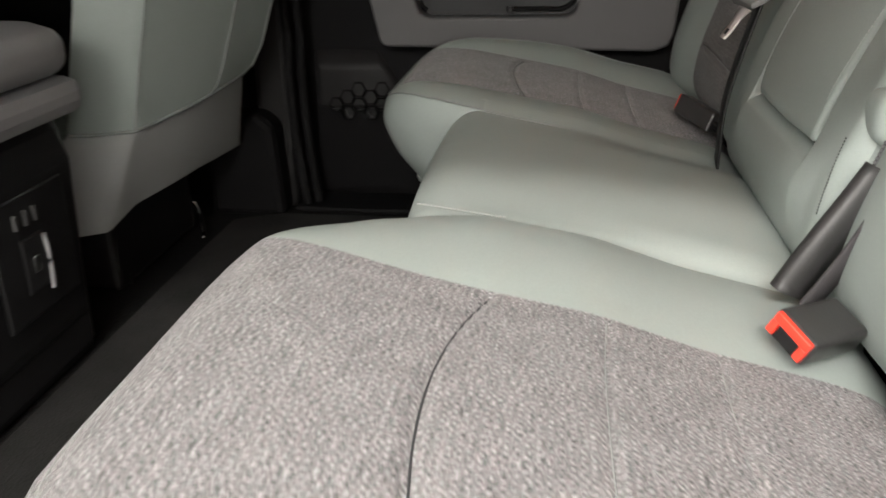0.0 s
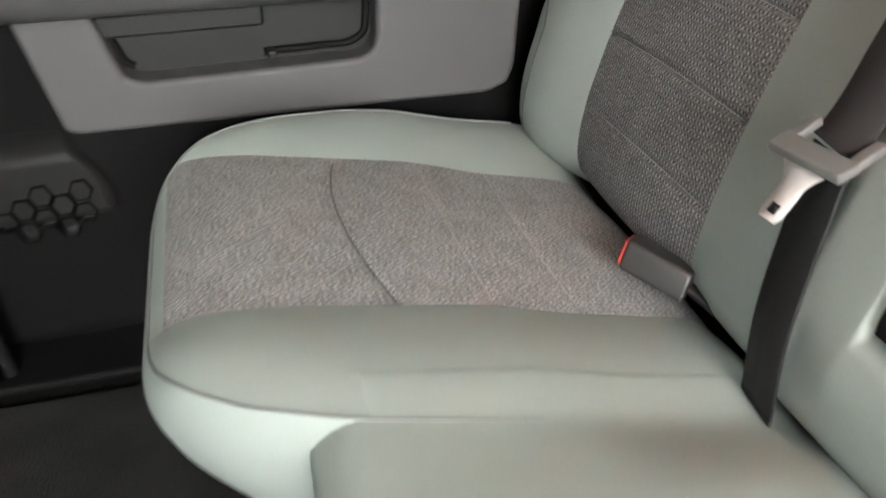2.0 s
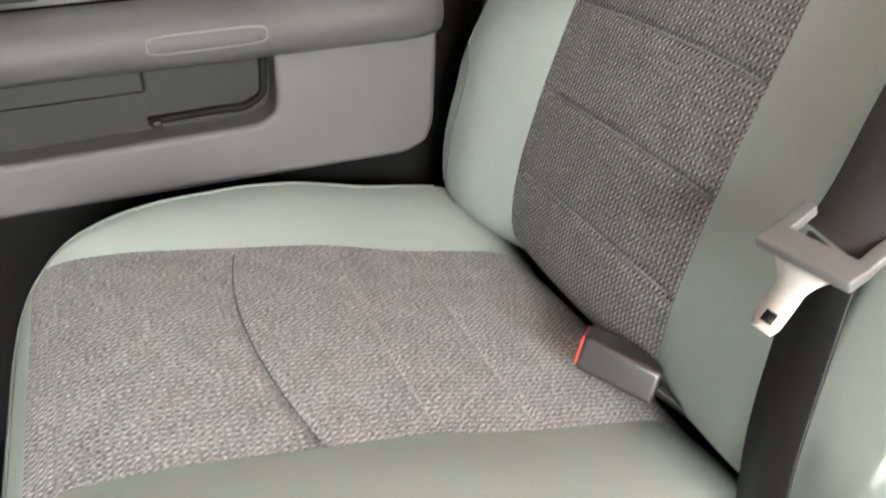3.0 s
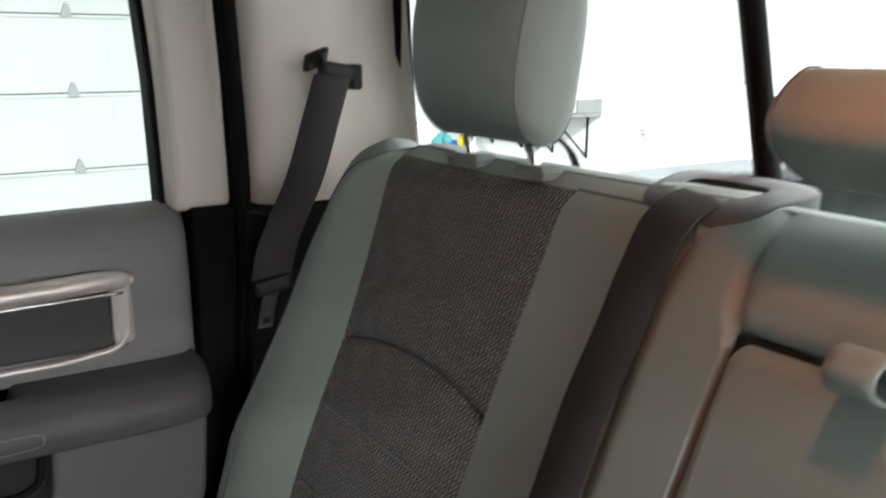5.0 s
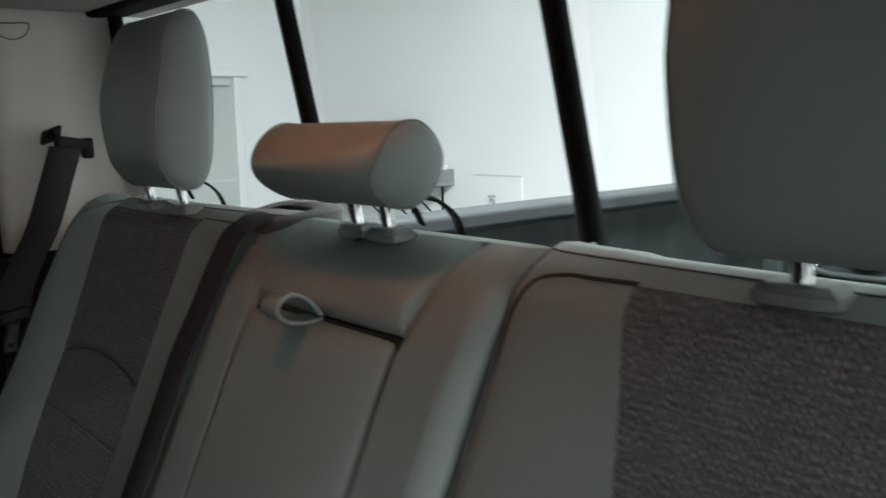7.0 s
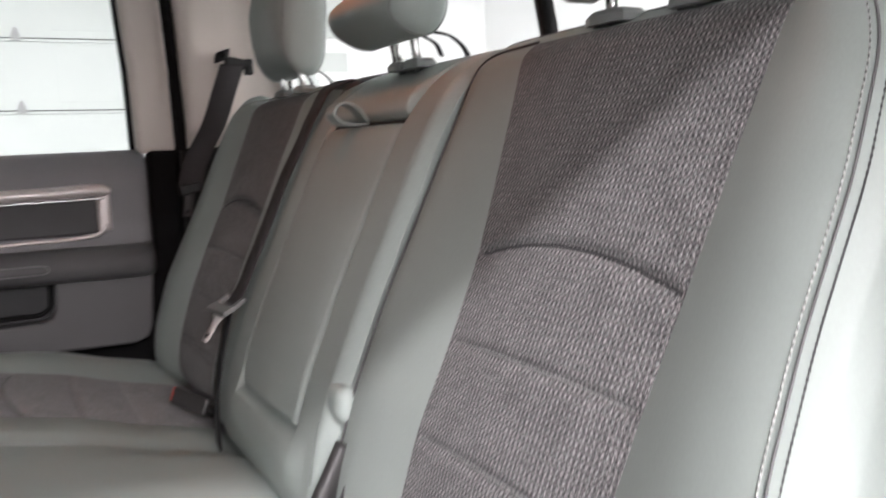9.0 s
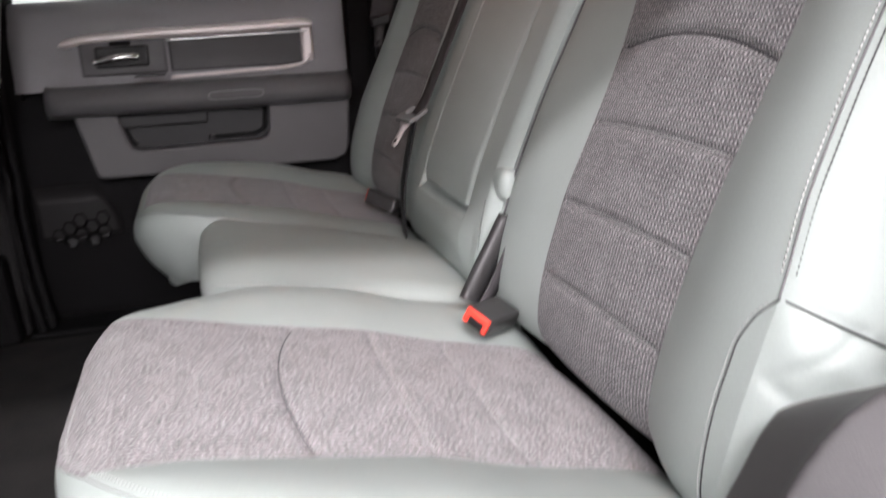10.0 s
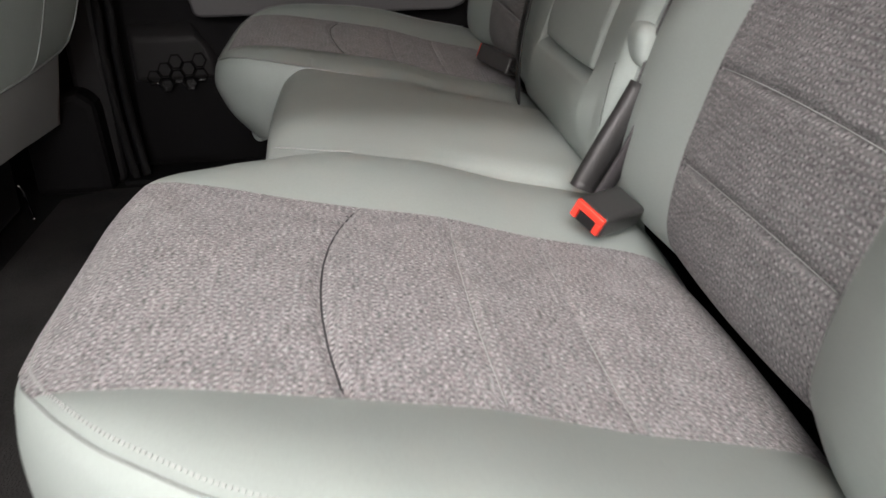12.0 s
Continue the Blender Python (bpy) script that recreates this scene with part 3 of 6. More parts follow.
def mid_cushion():
    seat = thing("centre_seat_cushion", (0.05, MID, FLOOR), "plain grey vinyl centre seat cushion between the outer cushions", "car seat")
    y0, y1 = 0.670, 1.072
    # profile along the car, from the bottom of the front face over the top to the back
    prof = smooth_line([(-0.06, 0.20), (-0.085, 0.27), (-0.108, 0.34), (-0.117, 0.378), (-0.115, 0.392), (-0.102, 0.400), (-0.07, 0.402), (0.0, 0.394), (0.12, 0.376), (0.27, 0.338)], 70)
    v = np.r_[np.linspace(0, 0.12, 14), np.linspace(0.12, 0.88, 30)[1:-1], np.linspace(0.88, 1, 14)]
    rows = []
    for x, z in prof:
        y = y0 + (y1 - y0) * v
        e = np.minimum(v, 1 - v) * (y1 - y0)
        drop = 0.007 * np.clip(1 - e / 0.020, 0, 1) ** 2
        crown = 0.006 * np.sin(math.pi * v)
        front = np.clip((-0.08 - x) / 0.03, 0, 1)
        level = z + (crown - drop) * (1 - front) - 0.001 - 0.5 * drop * front
        xc = np.array(max(x, -0.10))
        for k, yy, side in ((y - y0, 0.672, False),):
            w = np.clip(1 - k / 0.045, 0, 1) ** 2 * (1 - front)
            level = level * (1 - w) + (float(cushion_point(xc, np.array(yy), side)) - 0.0005) * w
        over = np.array([float(cushion_point(xc, np.array(2 * MID - k), True)) for k in y])
        lift = np.clip((y - 0.93) / 0.12, 0, 1)
        lift = lift * lift * (3 - 2 * lift) * (1 - front)
        lip = 0.0007 - 0.0014 * np.clip(1 - (y1 - y) / 0.006, 0, 1)
        level = level + (over + lip - level) * lift
        level = np.where(y1 - y < 0.008, level * front + (over + lip) * (1 - front), level)
        rows.append(np.stack([x - crown * front + 0.5 * drop * front, y, level], -1))
    sheet("cover", rows, VINYL, seat, flip=True)
    low = [np.stack([np.array([r[k][0] for r in rows]), np.full(len(rows), rows[0][k][1]), np.array([r[k][2] for r in rows]) - d], -1) for k, d in ((0, 0.0), (0, 0.06))]
    sheet("side_cover", low, VINYL, seat)
    low = [np.stack([np.array([r[-1][0] for r in rows]), np.full(len(rows), rows[0][-1][1]), np.array([r[-1][2] for r in rows]) - d], -1) for d in (0.0, 0.06)]
    sheet("side_cover", low, VINYL, seat, flip=True)
    box("pan", (-0.05, y0 + 0.02, 0.20), (0.27, y1 - 0.02, 0.31), 0.01, BLACK, seat, "black underside pan")
    # wrinkled edge seam beside the near cushion
    xl = np.linspace(-0.108, -0.03, 24)
    stitches("stitching", np.stack([xl, 0.691 - 0.2 * (xl + 0.105), 0.4050 - 0.06 * (xl + 0.1) - 6.0 * np.minimum(xl + 0.098, 0) ** 2], -1), 0.0006, THREAD_GREY, seat)
    return seat


BACK_Z = [0.30, 0.322, 0.342, 0.365, 0.40, 0.438, 0.51, 0.58, 0.65, 0.74, 0.832, 0.845, 0.853]
BACK_X = [0.315, 0.270, 0.238, 0.226, 0.228, 0.236, 0.259, 0.289, 0.322, 0.362, 0.405, 0.418, 0.445]


def back_face(z):
    return soft_lerp(z, BACK_Z, BACK_X)


def back_outer(z):
    return soft_lerp(z, [0.30, 0.42, 0.52, 0.58, 0.65, 0.73, 0.80, 0.832, 0.846, 0.854], [0.15, 0.130, 0.128, 0.141, 0.1475, 0.1475, 0.157, 0.176, 0.203, 0.235])


def back_inner(z):
    return soft_lerp(z, [0.30, 0.5, 0.75, 0.862], [0.656, 0.656, 0.658, 0.661])


def cloth_out(z, far=False):
    if far:
        return soft_lerp(z, [0.30, 0.438, 0.51, 0.65, 0.74, 0.80, 0.853], [0.27, 0.262, 0.262, 0.257, 0.245, 0.230, 0.218])
    return soft_lerp(z, [0.30, 0.438, 0.51, 0.65, 0.84], [0.27, 0.263, 0.259, 0.254, 0.246])


def cloth_in(z, far=False):
    if far:
        return soft_lerp(z, [0.30, 0.51, 0.58, 0.65, 0.70, 0.80, 0.853], [0.520, 0.520, 0.518, 0.514, 0.514, 0.514, 0.510])
    return soft_lerp(z, [0.30, 0.438, 0.51, 0.58, 0.65, 0.71, 0.78, 0.853], [0.506, 0.508, 0.507, 0.502, 0.506, 0.518, 0.536, 0.559])


def back_point(z, y, far=False):
    """How far back the seat back's face lies: hollow middle, bolsters forward, rounded rims."""
    a, b, y0, y1 = cloth_out(z, far), cloth_in(z, far), back_outer(z), back_inner(z)
    so = np.clip((a - y) / np.maximum(a - y0, 1e-4), 0, 1)
    si = np.clip((y - b) / np.maximum(y1 - b, 1e-4), 0, 1)
    x = back_face(z)
    x = x - 0.024 * np.sin(math.pi * 0.62 * so)
    up = np.clip((z - 0.62) / 0.22, 0, 1)
    x = x - 0.006 * np.sin(math.pi * si * 0.7) * (1 - up) + 0.007 * si**8 + 0.008 * si * up
    s = np.clip((y - a) / (b - a), 0, 1)
    return x - 0.005 * np.sin(math.pi * s)


def back_arc(y):
    s = (y - 0.385) / 0.135
    return 0.672 - 0.022 * s**2


BACK_LINES = (0.588, 0.510, 0.434)


def back_line(y, k):
    return k - 0.006 * ((y - 0.385) / 0.135) ** 2


def back_relief(z, y, far=False):
    g = groove(z - back_arc(y), 0.0045, 0.005)
    for k in BACK_LINES:
        g = g + groove(z - back_line(y, k), 0.003, 0.0042)
    edge = np.minimum(np.abs(y - cloth_out(z, far)), np.abs(y - cloth_in(z, far)))
    return -g * np.clip(edge / 0.008, 0, 1)


def seat_back(far):
    base = across((0.35, 0.38, 0.30), far)
    seat = thing("rear_seat_backrest", base, "grey vinyl rear backrest, woven cloth centre" + (", belt across it" if far else ""), "car seat", "rear seat backs")
    zs = np.linspace(0.30, 0.853, 160)
    y0, y1, a, b = back_outer(zs), back_inner(zs), cloth_out(zs, far), cloth_in(zs, far)

    def strip(name, lo, hi, k, mat, relief, label, rows=slice(None)):
        v = np.linspace(0, 1, k)
        y = lo[rows, None] + (hi - lo)[rows, None] * v[None]
        z = np.broadcast_to(zs[rows, None], y.shape)
        x = back_point(z, y, far) + (back_relief(z, y, far) if relief else 0)
        return sheet(name, across(np.stack([x, y, z], -1), far), mat, seat, label, uv=np.stack([y, z * 1.1], -1), flip=far)

    top = int(np.searchsorted(zs, 0.845))
    strip("insert", a, b, 54, CLOTH_BACK_SHADED, True, "grey woven cloth insert with sewn seams, darkened for shade", slice(0, top))
    strip("top_band", a, b, 54, VINYL, False, "", slice(top - 1, None))
    strip("bolster", y0, a, 18, VINYL, False, "")
    strip("bolster", b, y1, 14, VINYL, False, "")
    # the rim runs up the outer side, over the top and down the inner side, and turns back to the rear
    rim = np.r_[np.stack([y0, zs], -1), np.stack([np.linspace(y0[-1], y1[-1], 30)[1:-1], np.full(28, zs[-1])], -1), np.stack([y1, zs], -1)[::-1]]
    xf = back_point(rim[:, 1], rim[:, 0], far)
    nrm = np.gradient(rim, axis=0)
    nrm = np.stack([-nrm[:, 1], nrm[:, 0]], -1)
    nrm /= np.linalg.norm(nrm, axis=1)[:, None]
    loops = []
    reach = np.array([0, 0.003, 0.012, 0.032, 0.06, 0.10, 0.13, 0.14])
    for dx in np.r_[0, 0.0015, 0.003, 0.006, 0.009, np.linspace(0.012, 0.10, 24), 0.115, 0.13, 0.14]:
        out = np.interp(dx, reach, [0, 0.006, 0.016, 0.025, 0.028, 0.022, 0.008, -0.03])
        # gathers puff out under the lower seam, with creases running from its end
        below = 0.519 - 0.45 * dx - rim[:, 1]
        puff = 0.0055 * np.exp(-(((below - 0.022) / 0.016) ** 2)) + groove(below, 0.004, 0.003)
        for run0, drop, slope in ((0.010, 0.050, 0.25), (0.030, 0.018, -1.1)):
            puff = puff + groove(below - drop - slope * (dx - run0), 0.0045, 0.0035) * math.exp(-(((dx - run0) / 0.022) ** 2))
        out = out + puff * min(1.0, dx / 0.006) * (rim[:, 0] < 0.3) * (below > -0.02)
        k = np.where(rim[:, 0] > 0.58, 0.2, np.where(rim[:, 1] > 0.842, 0.12, 1.0))
        q = rim + nrm * (out * k)[:, None]
        crown = np.clip((rim[:, 1] - 0.80) / 0.045, 0, 1)
        q[:, 1] -= crown * float(np.interp(dx, [0, 0.012, 0.032, 0.06, 0.10, 0.14], [0, -0.0005, 0.003, 0.012, 0.034, 0.06]))
        loops.append(np.column_stack([np.minimum(xf + dx, 0.515), q]))
    sheet("side_band", across(loops, far), VINYL, seat, "", flip=not far)
    ys = np.linspace(float(cloth_out(0.65, far)) + 0.006, float(cloth_in(0.65, far)) - 0.006, 40)
    za = back_arc(ys)
    tube("seam", across(np.stack([back_point(za, ys, far) + 0.0040, ys, za], -1), far), 0.0011, THREAD, seat, sides=5)
    # welt across the top of the inner bolster and down its inner side
    turn = smooth_line([(float(cloth_in(0.842, far)), 0.843), (0.59, 0.842), (0.625, 0.8405), (0.642, 0.836), (0.650, 0.822), (0.651, 0.78), (0.650, 0.65), (0.649, 0.45)], 60)
    tube("welt", across(np.stack([back_point(turn[:, 1], turn[:, 0], far) + 0.0004, turn[:, 0], turn[:, 1]], -1), far), 0.0022 if not far else 0.0014, THREAD if not far else THREAD_MID, seat, sides=6)
    if not far:
        pick = np.linspace(18, 59, 110)
        sew = np.stack([np.interp(pick, np.arange(60), turn[:, k]) for k in (0, 1)], -1)
        stitches("stitching", np.stack([back_point(sew[:, 1], sew[:, 0]) - 0.0012, sew[:, 0], sew[:, 1]], -1), 0.0016, THREAD_MID, seat)
    for k in BACK_LINES:
        zl = back_line(ys, k)
        yl = np.linspace(float(cloth_out(k, far)) + 0.007, float(cloth_in(k, far)) - 0.007, 40)
        tube("stitched_line", across(np.stack([back_point(back_line(yl, k), yl, far) + 0.0030, yl, back_line(yl, k)], -1), far), 0.0005, THREAD_PALE, seat, sides=4)
    # welt round the outer side, and the lower gathering seam
    keep = rim[:, 1] > 0.518
    line = np.column_stack([xf - 0.0003, rim])[keep][: int(keep.sum() * 0.62)]
    tube("welt", across(line, far), 0.0009, THREAD_MID, seat, sides=6)
    if not far:
        for off, lift, r, mat in ((-0.0055, 0.0004, 0.0009, THREAD_PALE), (0.006, -0.003, 0.0009, THREAD)):
            st = line[4:-40].copy()
            st[:, 1] -= off * 0.9
            st[:, 0] -= lift
            pick = np.linspace(0, len(st) - 1, 80)
            st = np.stack([np.interp(pick, np.arange(len(st)), st[:, k]) for k in range(3)], -1)
            tube("seam", st + np.array((0.0003, 0, 0)), 0.0007, THREAD, seat, sides=5)
            stitches("stitching", st, r, mat, seat)
    zf = np.linspace(0.519, 0.361, 40)
    yf = soft_lerp(zf, [0.36, 0.44, 0.486, 0.505, 0.52], [0.150, 0.152, 0.151, 0.142, 0.127])
    tube("seam", across(np.stack([back_point(zf, yf, far) + 0.0001, yf, zf], -1), far), 0.0009, THREAD if not far else THREAD_MID, seat, sides=5)
    if not far:
        zs2 = np.linspace(0.515, 0.37, 44)
        ys2 = np.interp(zs2, zf[::-1], yf[::-1]) + 0.0035
        stitches("stitching", np.stack([back_point(zs2, ys2) - 0.0003, ys2, zs2], -1), 0.0007, THREAD_GREY, seat)
    dx = np.linspace(0.002, 0.11, 30)
    zq = 0.519 - 0.45 * dx
    yq = back_outer(zq)
    bulge = np.interp(dx, [0, 0.003, 0.012, 0.032, 0.06, 0.10, 0.13], [0, 0.006, 0.016, 0.025, 0.028, 0.022, 0.008])
    tube("seam", across(np.stack([back_point(zq, yq, far) + dx, yq - bulge + 0.0001, zq], -1), far), 0.0009, THREAD, seat, sides=5)
    return seat


MIDB_Z = [0.30, 0.322, 0.345, 0.37, 0.40, 0.44, 0.51, 0.58, 0.65, 0.75, 0.80, 0.836, 0.852]
MIDB_X = [0.300, 0.255, 0.222, 0.210, 0.212, 0.220, 0.243, 0.273, 0.305, 0.352, 0.380, 0.415, 0.455]


def mid_back():
    seat = thing("rear_centre_backrest", (0.35, MID, 0.30), "grey vinyl centre backrest with a fold-down armrest panel", "car seat")
    y0, y1 = 0.661, 1.053
    zs = np.r_[np.linspace(0.30, 0.44, 30), np.linspace(0.44, 0.76, 40)[1:], np.linspace(0.76, 0.852, 46)[1:]]
    y = np.r_[np.linspace(y0, y0 + 0.03, 14), np.linspace(y0 + 0.03, 0.735, 12)[1:], np.linspace(0.735, 0.75, 12)[1:], np.linspace(0.75, 0.965, 26)[1:], np.linspace(0.965, 0.985, 12)[1:], np.linspace(0.985, y1, 18)[1:]]

    def body(z):
        return soft_lerp(z, MIDB_Z, MIDB_X)

    def face(z, yy):
        e = np.minimum(yy - y0, y1 - yy)
        x = body(z) + 0.015 * np.clip(1 - e / 0.022, 0, 1) ** 2
        up = np.clip((z - 0.775) / 0.02, 0, 1)
        top = np.clip((z - 0.78) / 0.07, 0, 1)
        x = x + (0.008 * np.exp(-(((yy - 0.743 + 0.012 * top) / 0.006) ** 2)) + 0.008 * np.exp(-(((yy - 0.977 - 0.02 * top) / 0.006) ** 2))) * up
        # the roll over the panel swells and tucks in, the one below it swells too
        roll = np.clip(np.minimum(yy - 0.738, 0.982 - yy) / 0.012, 0, 1) * (z > 0.775)
        x = x + roll * (0.011 * np.clip(1 - (z - 0.781) / 0.016, 0, 1) ** 2 - 0.007 * np.exp(-(((z - 0.812) / 0.016) ** 2)))
        x = x - 0.006 * np.exp(-(((z - 0.415) / 0.026) ** 2)) * np.clip(np.minimum(yy - 0.70, 1.02 - yy) / 0.04, 0, 1)
        inside = np.clip(np.minimum(np.minimum(yy - 0.739, 0.977 - yy), 0.7815 - z) / 0.003, 0, 1) * np.clip((z - 0.447) / 0.003, 0, 1)
        return x + 0.028 * inside

    Z, Y = np.meshgrid(zs, y, indexing="ij")
    sheet("cover", np.stack([face(Z, Y), Y, Z], -1), VINYL, seat)
    e = np.minimum(y - y0, y1 - y)
    sag = 0.03 * np.clip(1 - e / 0.03, 0, 1) ** 2
    top = [np.stack([np.minimum(0.455 + sag + dx, 0.512), y, np.full_like(y, 0.852) - dz - 0.3 * sag], -1) for dx, dz in ((0.0, 0.0), (0.012, -0.001), (0.024, 0.003), (0.038, 0.012), (0.050, 0.03), (0.056, 0.2))]
    sheet("top_cover", top, VINYL, seat)
    for k, (yy, fl) in enumerate(((y0, False), (y1, True))):
        xs = body(zs) + 0.015
        side = [np.stack([np.minimum(xs + d, 0.512), np.full_like(zs, yy), zs], -1) for d in (0.0, 0.05, 0.15)]
        sheet("side_cover", side, VINYL, seat, flip=fl)
    # black sheet standing in for the shade in the gap round the panel
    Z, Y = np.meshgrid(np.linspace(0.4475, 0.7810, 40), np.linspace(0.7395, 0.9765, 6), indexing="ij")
    sheet("gap_shade", np.stack([body(Z) + 0.009, Y, Z], -1), BLACK, seat, "shade in the gap round the armrest panel, as a black sheet")
    # the armrest panel, nearly flush with its surround; its far lower corner is the round one
    ya, yb, za, zb = 0.7450, 0.9745, 0.4495, 0.7790
    pz = np.r_[za, za + 0.0015, za + 0.003, np.linspace(za + 0.006, zb - 0.006, 56), zb - 0.003, zb - 0.0015, zb]
    py = np.r_[ya, ya + 0.0015, ya + 0.003, np.linspace(ya + 0.006, yb - 0.006, 44), yb - 0.003, yb - 0.0015, yb]
    Z, Y = np.meshgrid(pz, py, indexing="ij")
    cy, cz, hy, hz = (ya + yb) / 2, (za + zb) / 2, (yb - ya) / 2, (zb - za) / 2
    r = np.where((Y > cy) & (Z < cz), 0.036, np.where(Z > cz, 0.012, 0.006))
    dy, dz = np.maximum(np.abs(Y - cy) - (hy - r), 0), np.maximum(np.abs(Z - cz) - (hz - r), 0)
    m = np.maximum(np.hypot(dy, dz) / np.maximum(np.maximum(dy, dz), 1e-9), 1)
    Y2 = np.where((dy > 0) & (dz > 0), cy + np.sign(Y - cy) * (hy - r + dy / m), Y)
    Z2 = np.where((dy > 0) & (dz > 0), cz + np.sign(Z - cz) * (hz - r + dz / m), Z)
    e = np.minimum(np.minimum(Y - ya, yb - Y), np.minimum(Z - za, zb - Z))
    X = body(Z2) + 0.020 * np.clip(1 - e / 0.006, 0, 1) ** 2.5 - 0.001 - 0.004 * np.sin(math.pi * np.clip((Y - ya) / 0.2295, 0, 1)) + 0.005 * np.clip(1 - (Y - ya) / 0.05, 0, 1) ** 2 * np.clip((Z - 0.50) / 0.06, 0, 1)
    panel = sheet("armrest_panel", np.stack([X, Y2, Z2], -1), VINYL, seat, "fold-down armrest panel")
    zz = np.linspace(0.487, 0.765, 86)
    stitches("stitching", np.stack([body(zz) - 0.0016 + 0.005 * 0.61 * np.clip((zz - 0.50) / 0.06, 0, 1), np.full(86, 0.7560), zz], -1), 0.0006, THREAD_PALE, panel)
    zz = np.linspace(0.50, 0.765, 40)
    tube("seam", np.stack([body(zz) - 0.0014, np.full(40, 0.963), zz], -1), 0.0006, THREAD_GREY, panel, sides=4)
    # folded corner and dark stitching low on the side by the standing belt end
    moved("folded_corner", pillow((0.013, 0.022, 0.021), (0.012, 0.014, 0.016), 10), (0.252, 0.668, 0.494), VINYL, seat)
    zz = np.linspace(0.474, 0.412, 26)
    yy = np.interp(zz, [0.412, 0.44, 0.474], [0.676, 0.678, 0.683])
    stitches("stitching", np.stack([face(zz, yy) - 0.0006, yy, zz], -1), 0.0007, THREAD, seat)
    # pull loop at the top of the panel
    loop = smooth_line([(0.376, 0, 0.7835), (0.362, 0, 0.800), (0.348, 0, 0.8065), (0.336, 0, 0.803), (0.331, 0, 0.794), (0.338, 0, 0.785), (0.352, 0, 0.7805), (0.376, 0, 0.7805)], 34)
    strap = np.stack([loop + np.array([0.0, yy, 0.0]) for yy in np.linspace(0.858, 0.887, 6)], 1)
    ob = sheet("pull_loop", strap, VINYL, seat, "grey vinyl pull loop")
    sol = ob.modifiers.new("thick", "SOLIDIFY")
    sol.thickness, sol.offset = 0.003, 0
    return seat


def pillow(h, r, cuts=14):
    """A box of half sizes h with edges rounded by r, as a bmesh of fine quads."""
    bm = bmesh.new()
    bmesh.ops.create_cube(bm, size=2)
    bmesh.ops.subdivide_edges(bm, edges=bm.edges[:], cuts=cuts, use_grid_fill=True)
    for v in bm.verts:
        p = [v.co[k] * h[k] for k in range(3)]
        q = [max(-(h[k] - r[k]), min(h[k] - r[k], p[k])) for k in range(3)]
        d = [(p[k] - q[k]) / r[k] for k in range(3)]
        ln = math.sqrt(sum(c * c for c in d))
        if ln > 1e-9:
            big = max(abs(c) for c in d)
            d = [c / ln * big for c in d]
        v.co = [q[k] + d[k] * r[k] for k in range(3)]
    return bm


def headrest(name, y0, y1, z0, z1, x0, x1, posts, label, lean, zb, narrow=0.12, rz=0.045, px=0.42, sw=0.025, taper=0.10, rx=0.024, ry=0.014, slim=0.25, bulge=0.035):
    """A padded headrest on two steel posts with angular guide sleeves."""
    yc, zc, xc = (y0 + y1) / 2, (z0 + z1) / 2, (x0 + x1) / 2
    ob = thing(name, (xc, yc, zb), label, "headrest", "rear headrests")
    hx, hy, hz = (x1 - x0) / 2, (y1 - y0) / 2, (z1 - z0) / 2

    def shape(p):
        x, y, z = p
        u = z / hz
        y *= 1 - narrow * max(0.0, 0.35 - u) ** 1.3
        x *= 1 - slim * max(0.0, u)
        y *= 1 - taper * max(0.0, u) ** 1.5
        x -= bulge * (1 - min(1.0, (y / hy) ** 4)) * (1 - 0.8 * u * u) * max(0.0, -x / hx)
        return Vector((xc + x + lean * z, yc + y, zc + z))

    bm = pillow((hx, hy, hz), (rx, ry, rz), 20)
    for v in bm.verts:
        v.co = shape(v.co)
    part("pad", bm, VINYL, ob)
    for sgn in (-1, 1):
        ring = []
        for k in range(72):
            a = 2 * math.pi * k / 72
            cx, cz = math.cos(a), math.sin(a)
            m = max(abs(cx), abs(cz))
            p = [cx / m * hx, sgn * (hy - 0.8 * ry), cz / m * hz]
            q = [max(rx - hx, min(hx - rx, p[0])), 0, max(-(hz - rz), min(hz - rz, p[2]))]
            d = [(p[0] - q[0]) / rx, (p[2] - q[2]) / rz]
            ln, big = math.hypot(*d), max(abs(d[0]), abs(d[1]))
            if ln > 1e-9:
                d = [c / ln * big for c in d]
            ring.append(shape((q[0] + d[0] * rx, p[1], q[2] + d[1] * rz)))
        tube("seam", np.array(ring), 0.0010, PIPING, ob, sides=6, closed=True, up=(0, 1, 0))
    for py in posts:
        tube("post", [(px + 0.012, py, zb - 0.02), (px + 0.005, py, zb + 0.02), (px, py, z0 + 0.03)], 0.0062, CHROME, ob, "steel post", sides=12)
        foot = []
        for r, h in ((1.0, -0.006), (1.0, 0.0005), (0.93, 0.0016), (0.80, 0.0050), (0.70, 0.0056), (0.35, 0.0059)):
            foot.append([(px + 0.010 + 0.017 * r * sx, py + sw * r * sy, zb + h) for sx, sy in ((-1, -0.55), (-0.75, -1), (0.75, -1), (1, -0.55), (1, 0.55), (0.75, 1), (-0.75, 1), (-1, 0.55))])
        sleeve = sheet("guide_sleeve", foot, TRIM_PALE, ob, "pale grey plastic sleeve", ring_v=True, caps=True)
        sleeve.data.polygons.foreach_set("use_smooth", [False] * len(sleeve.data.polygons))
    return ob


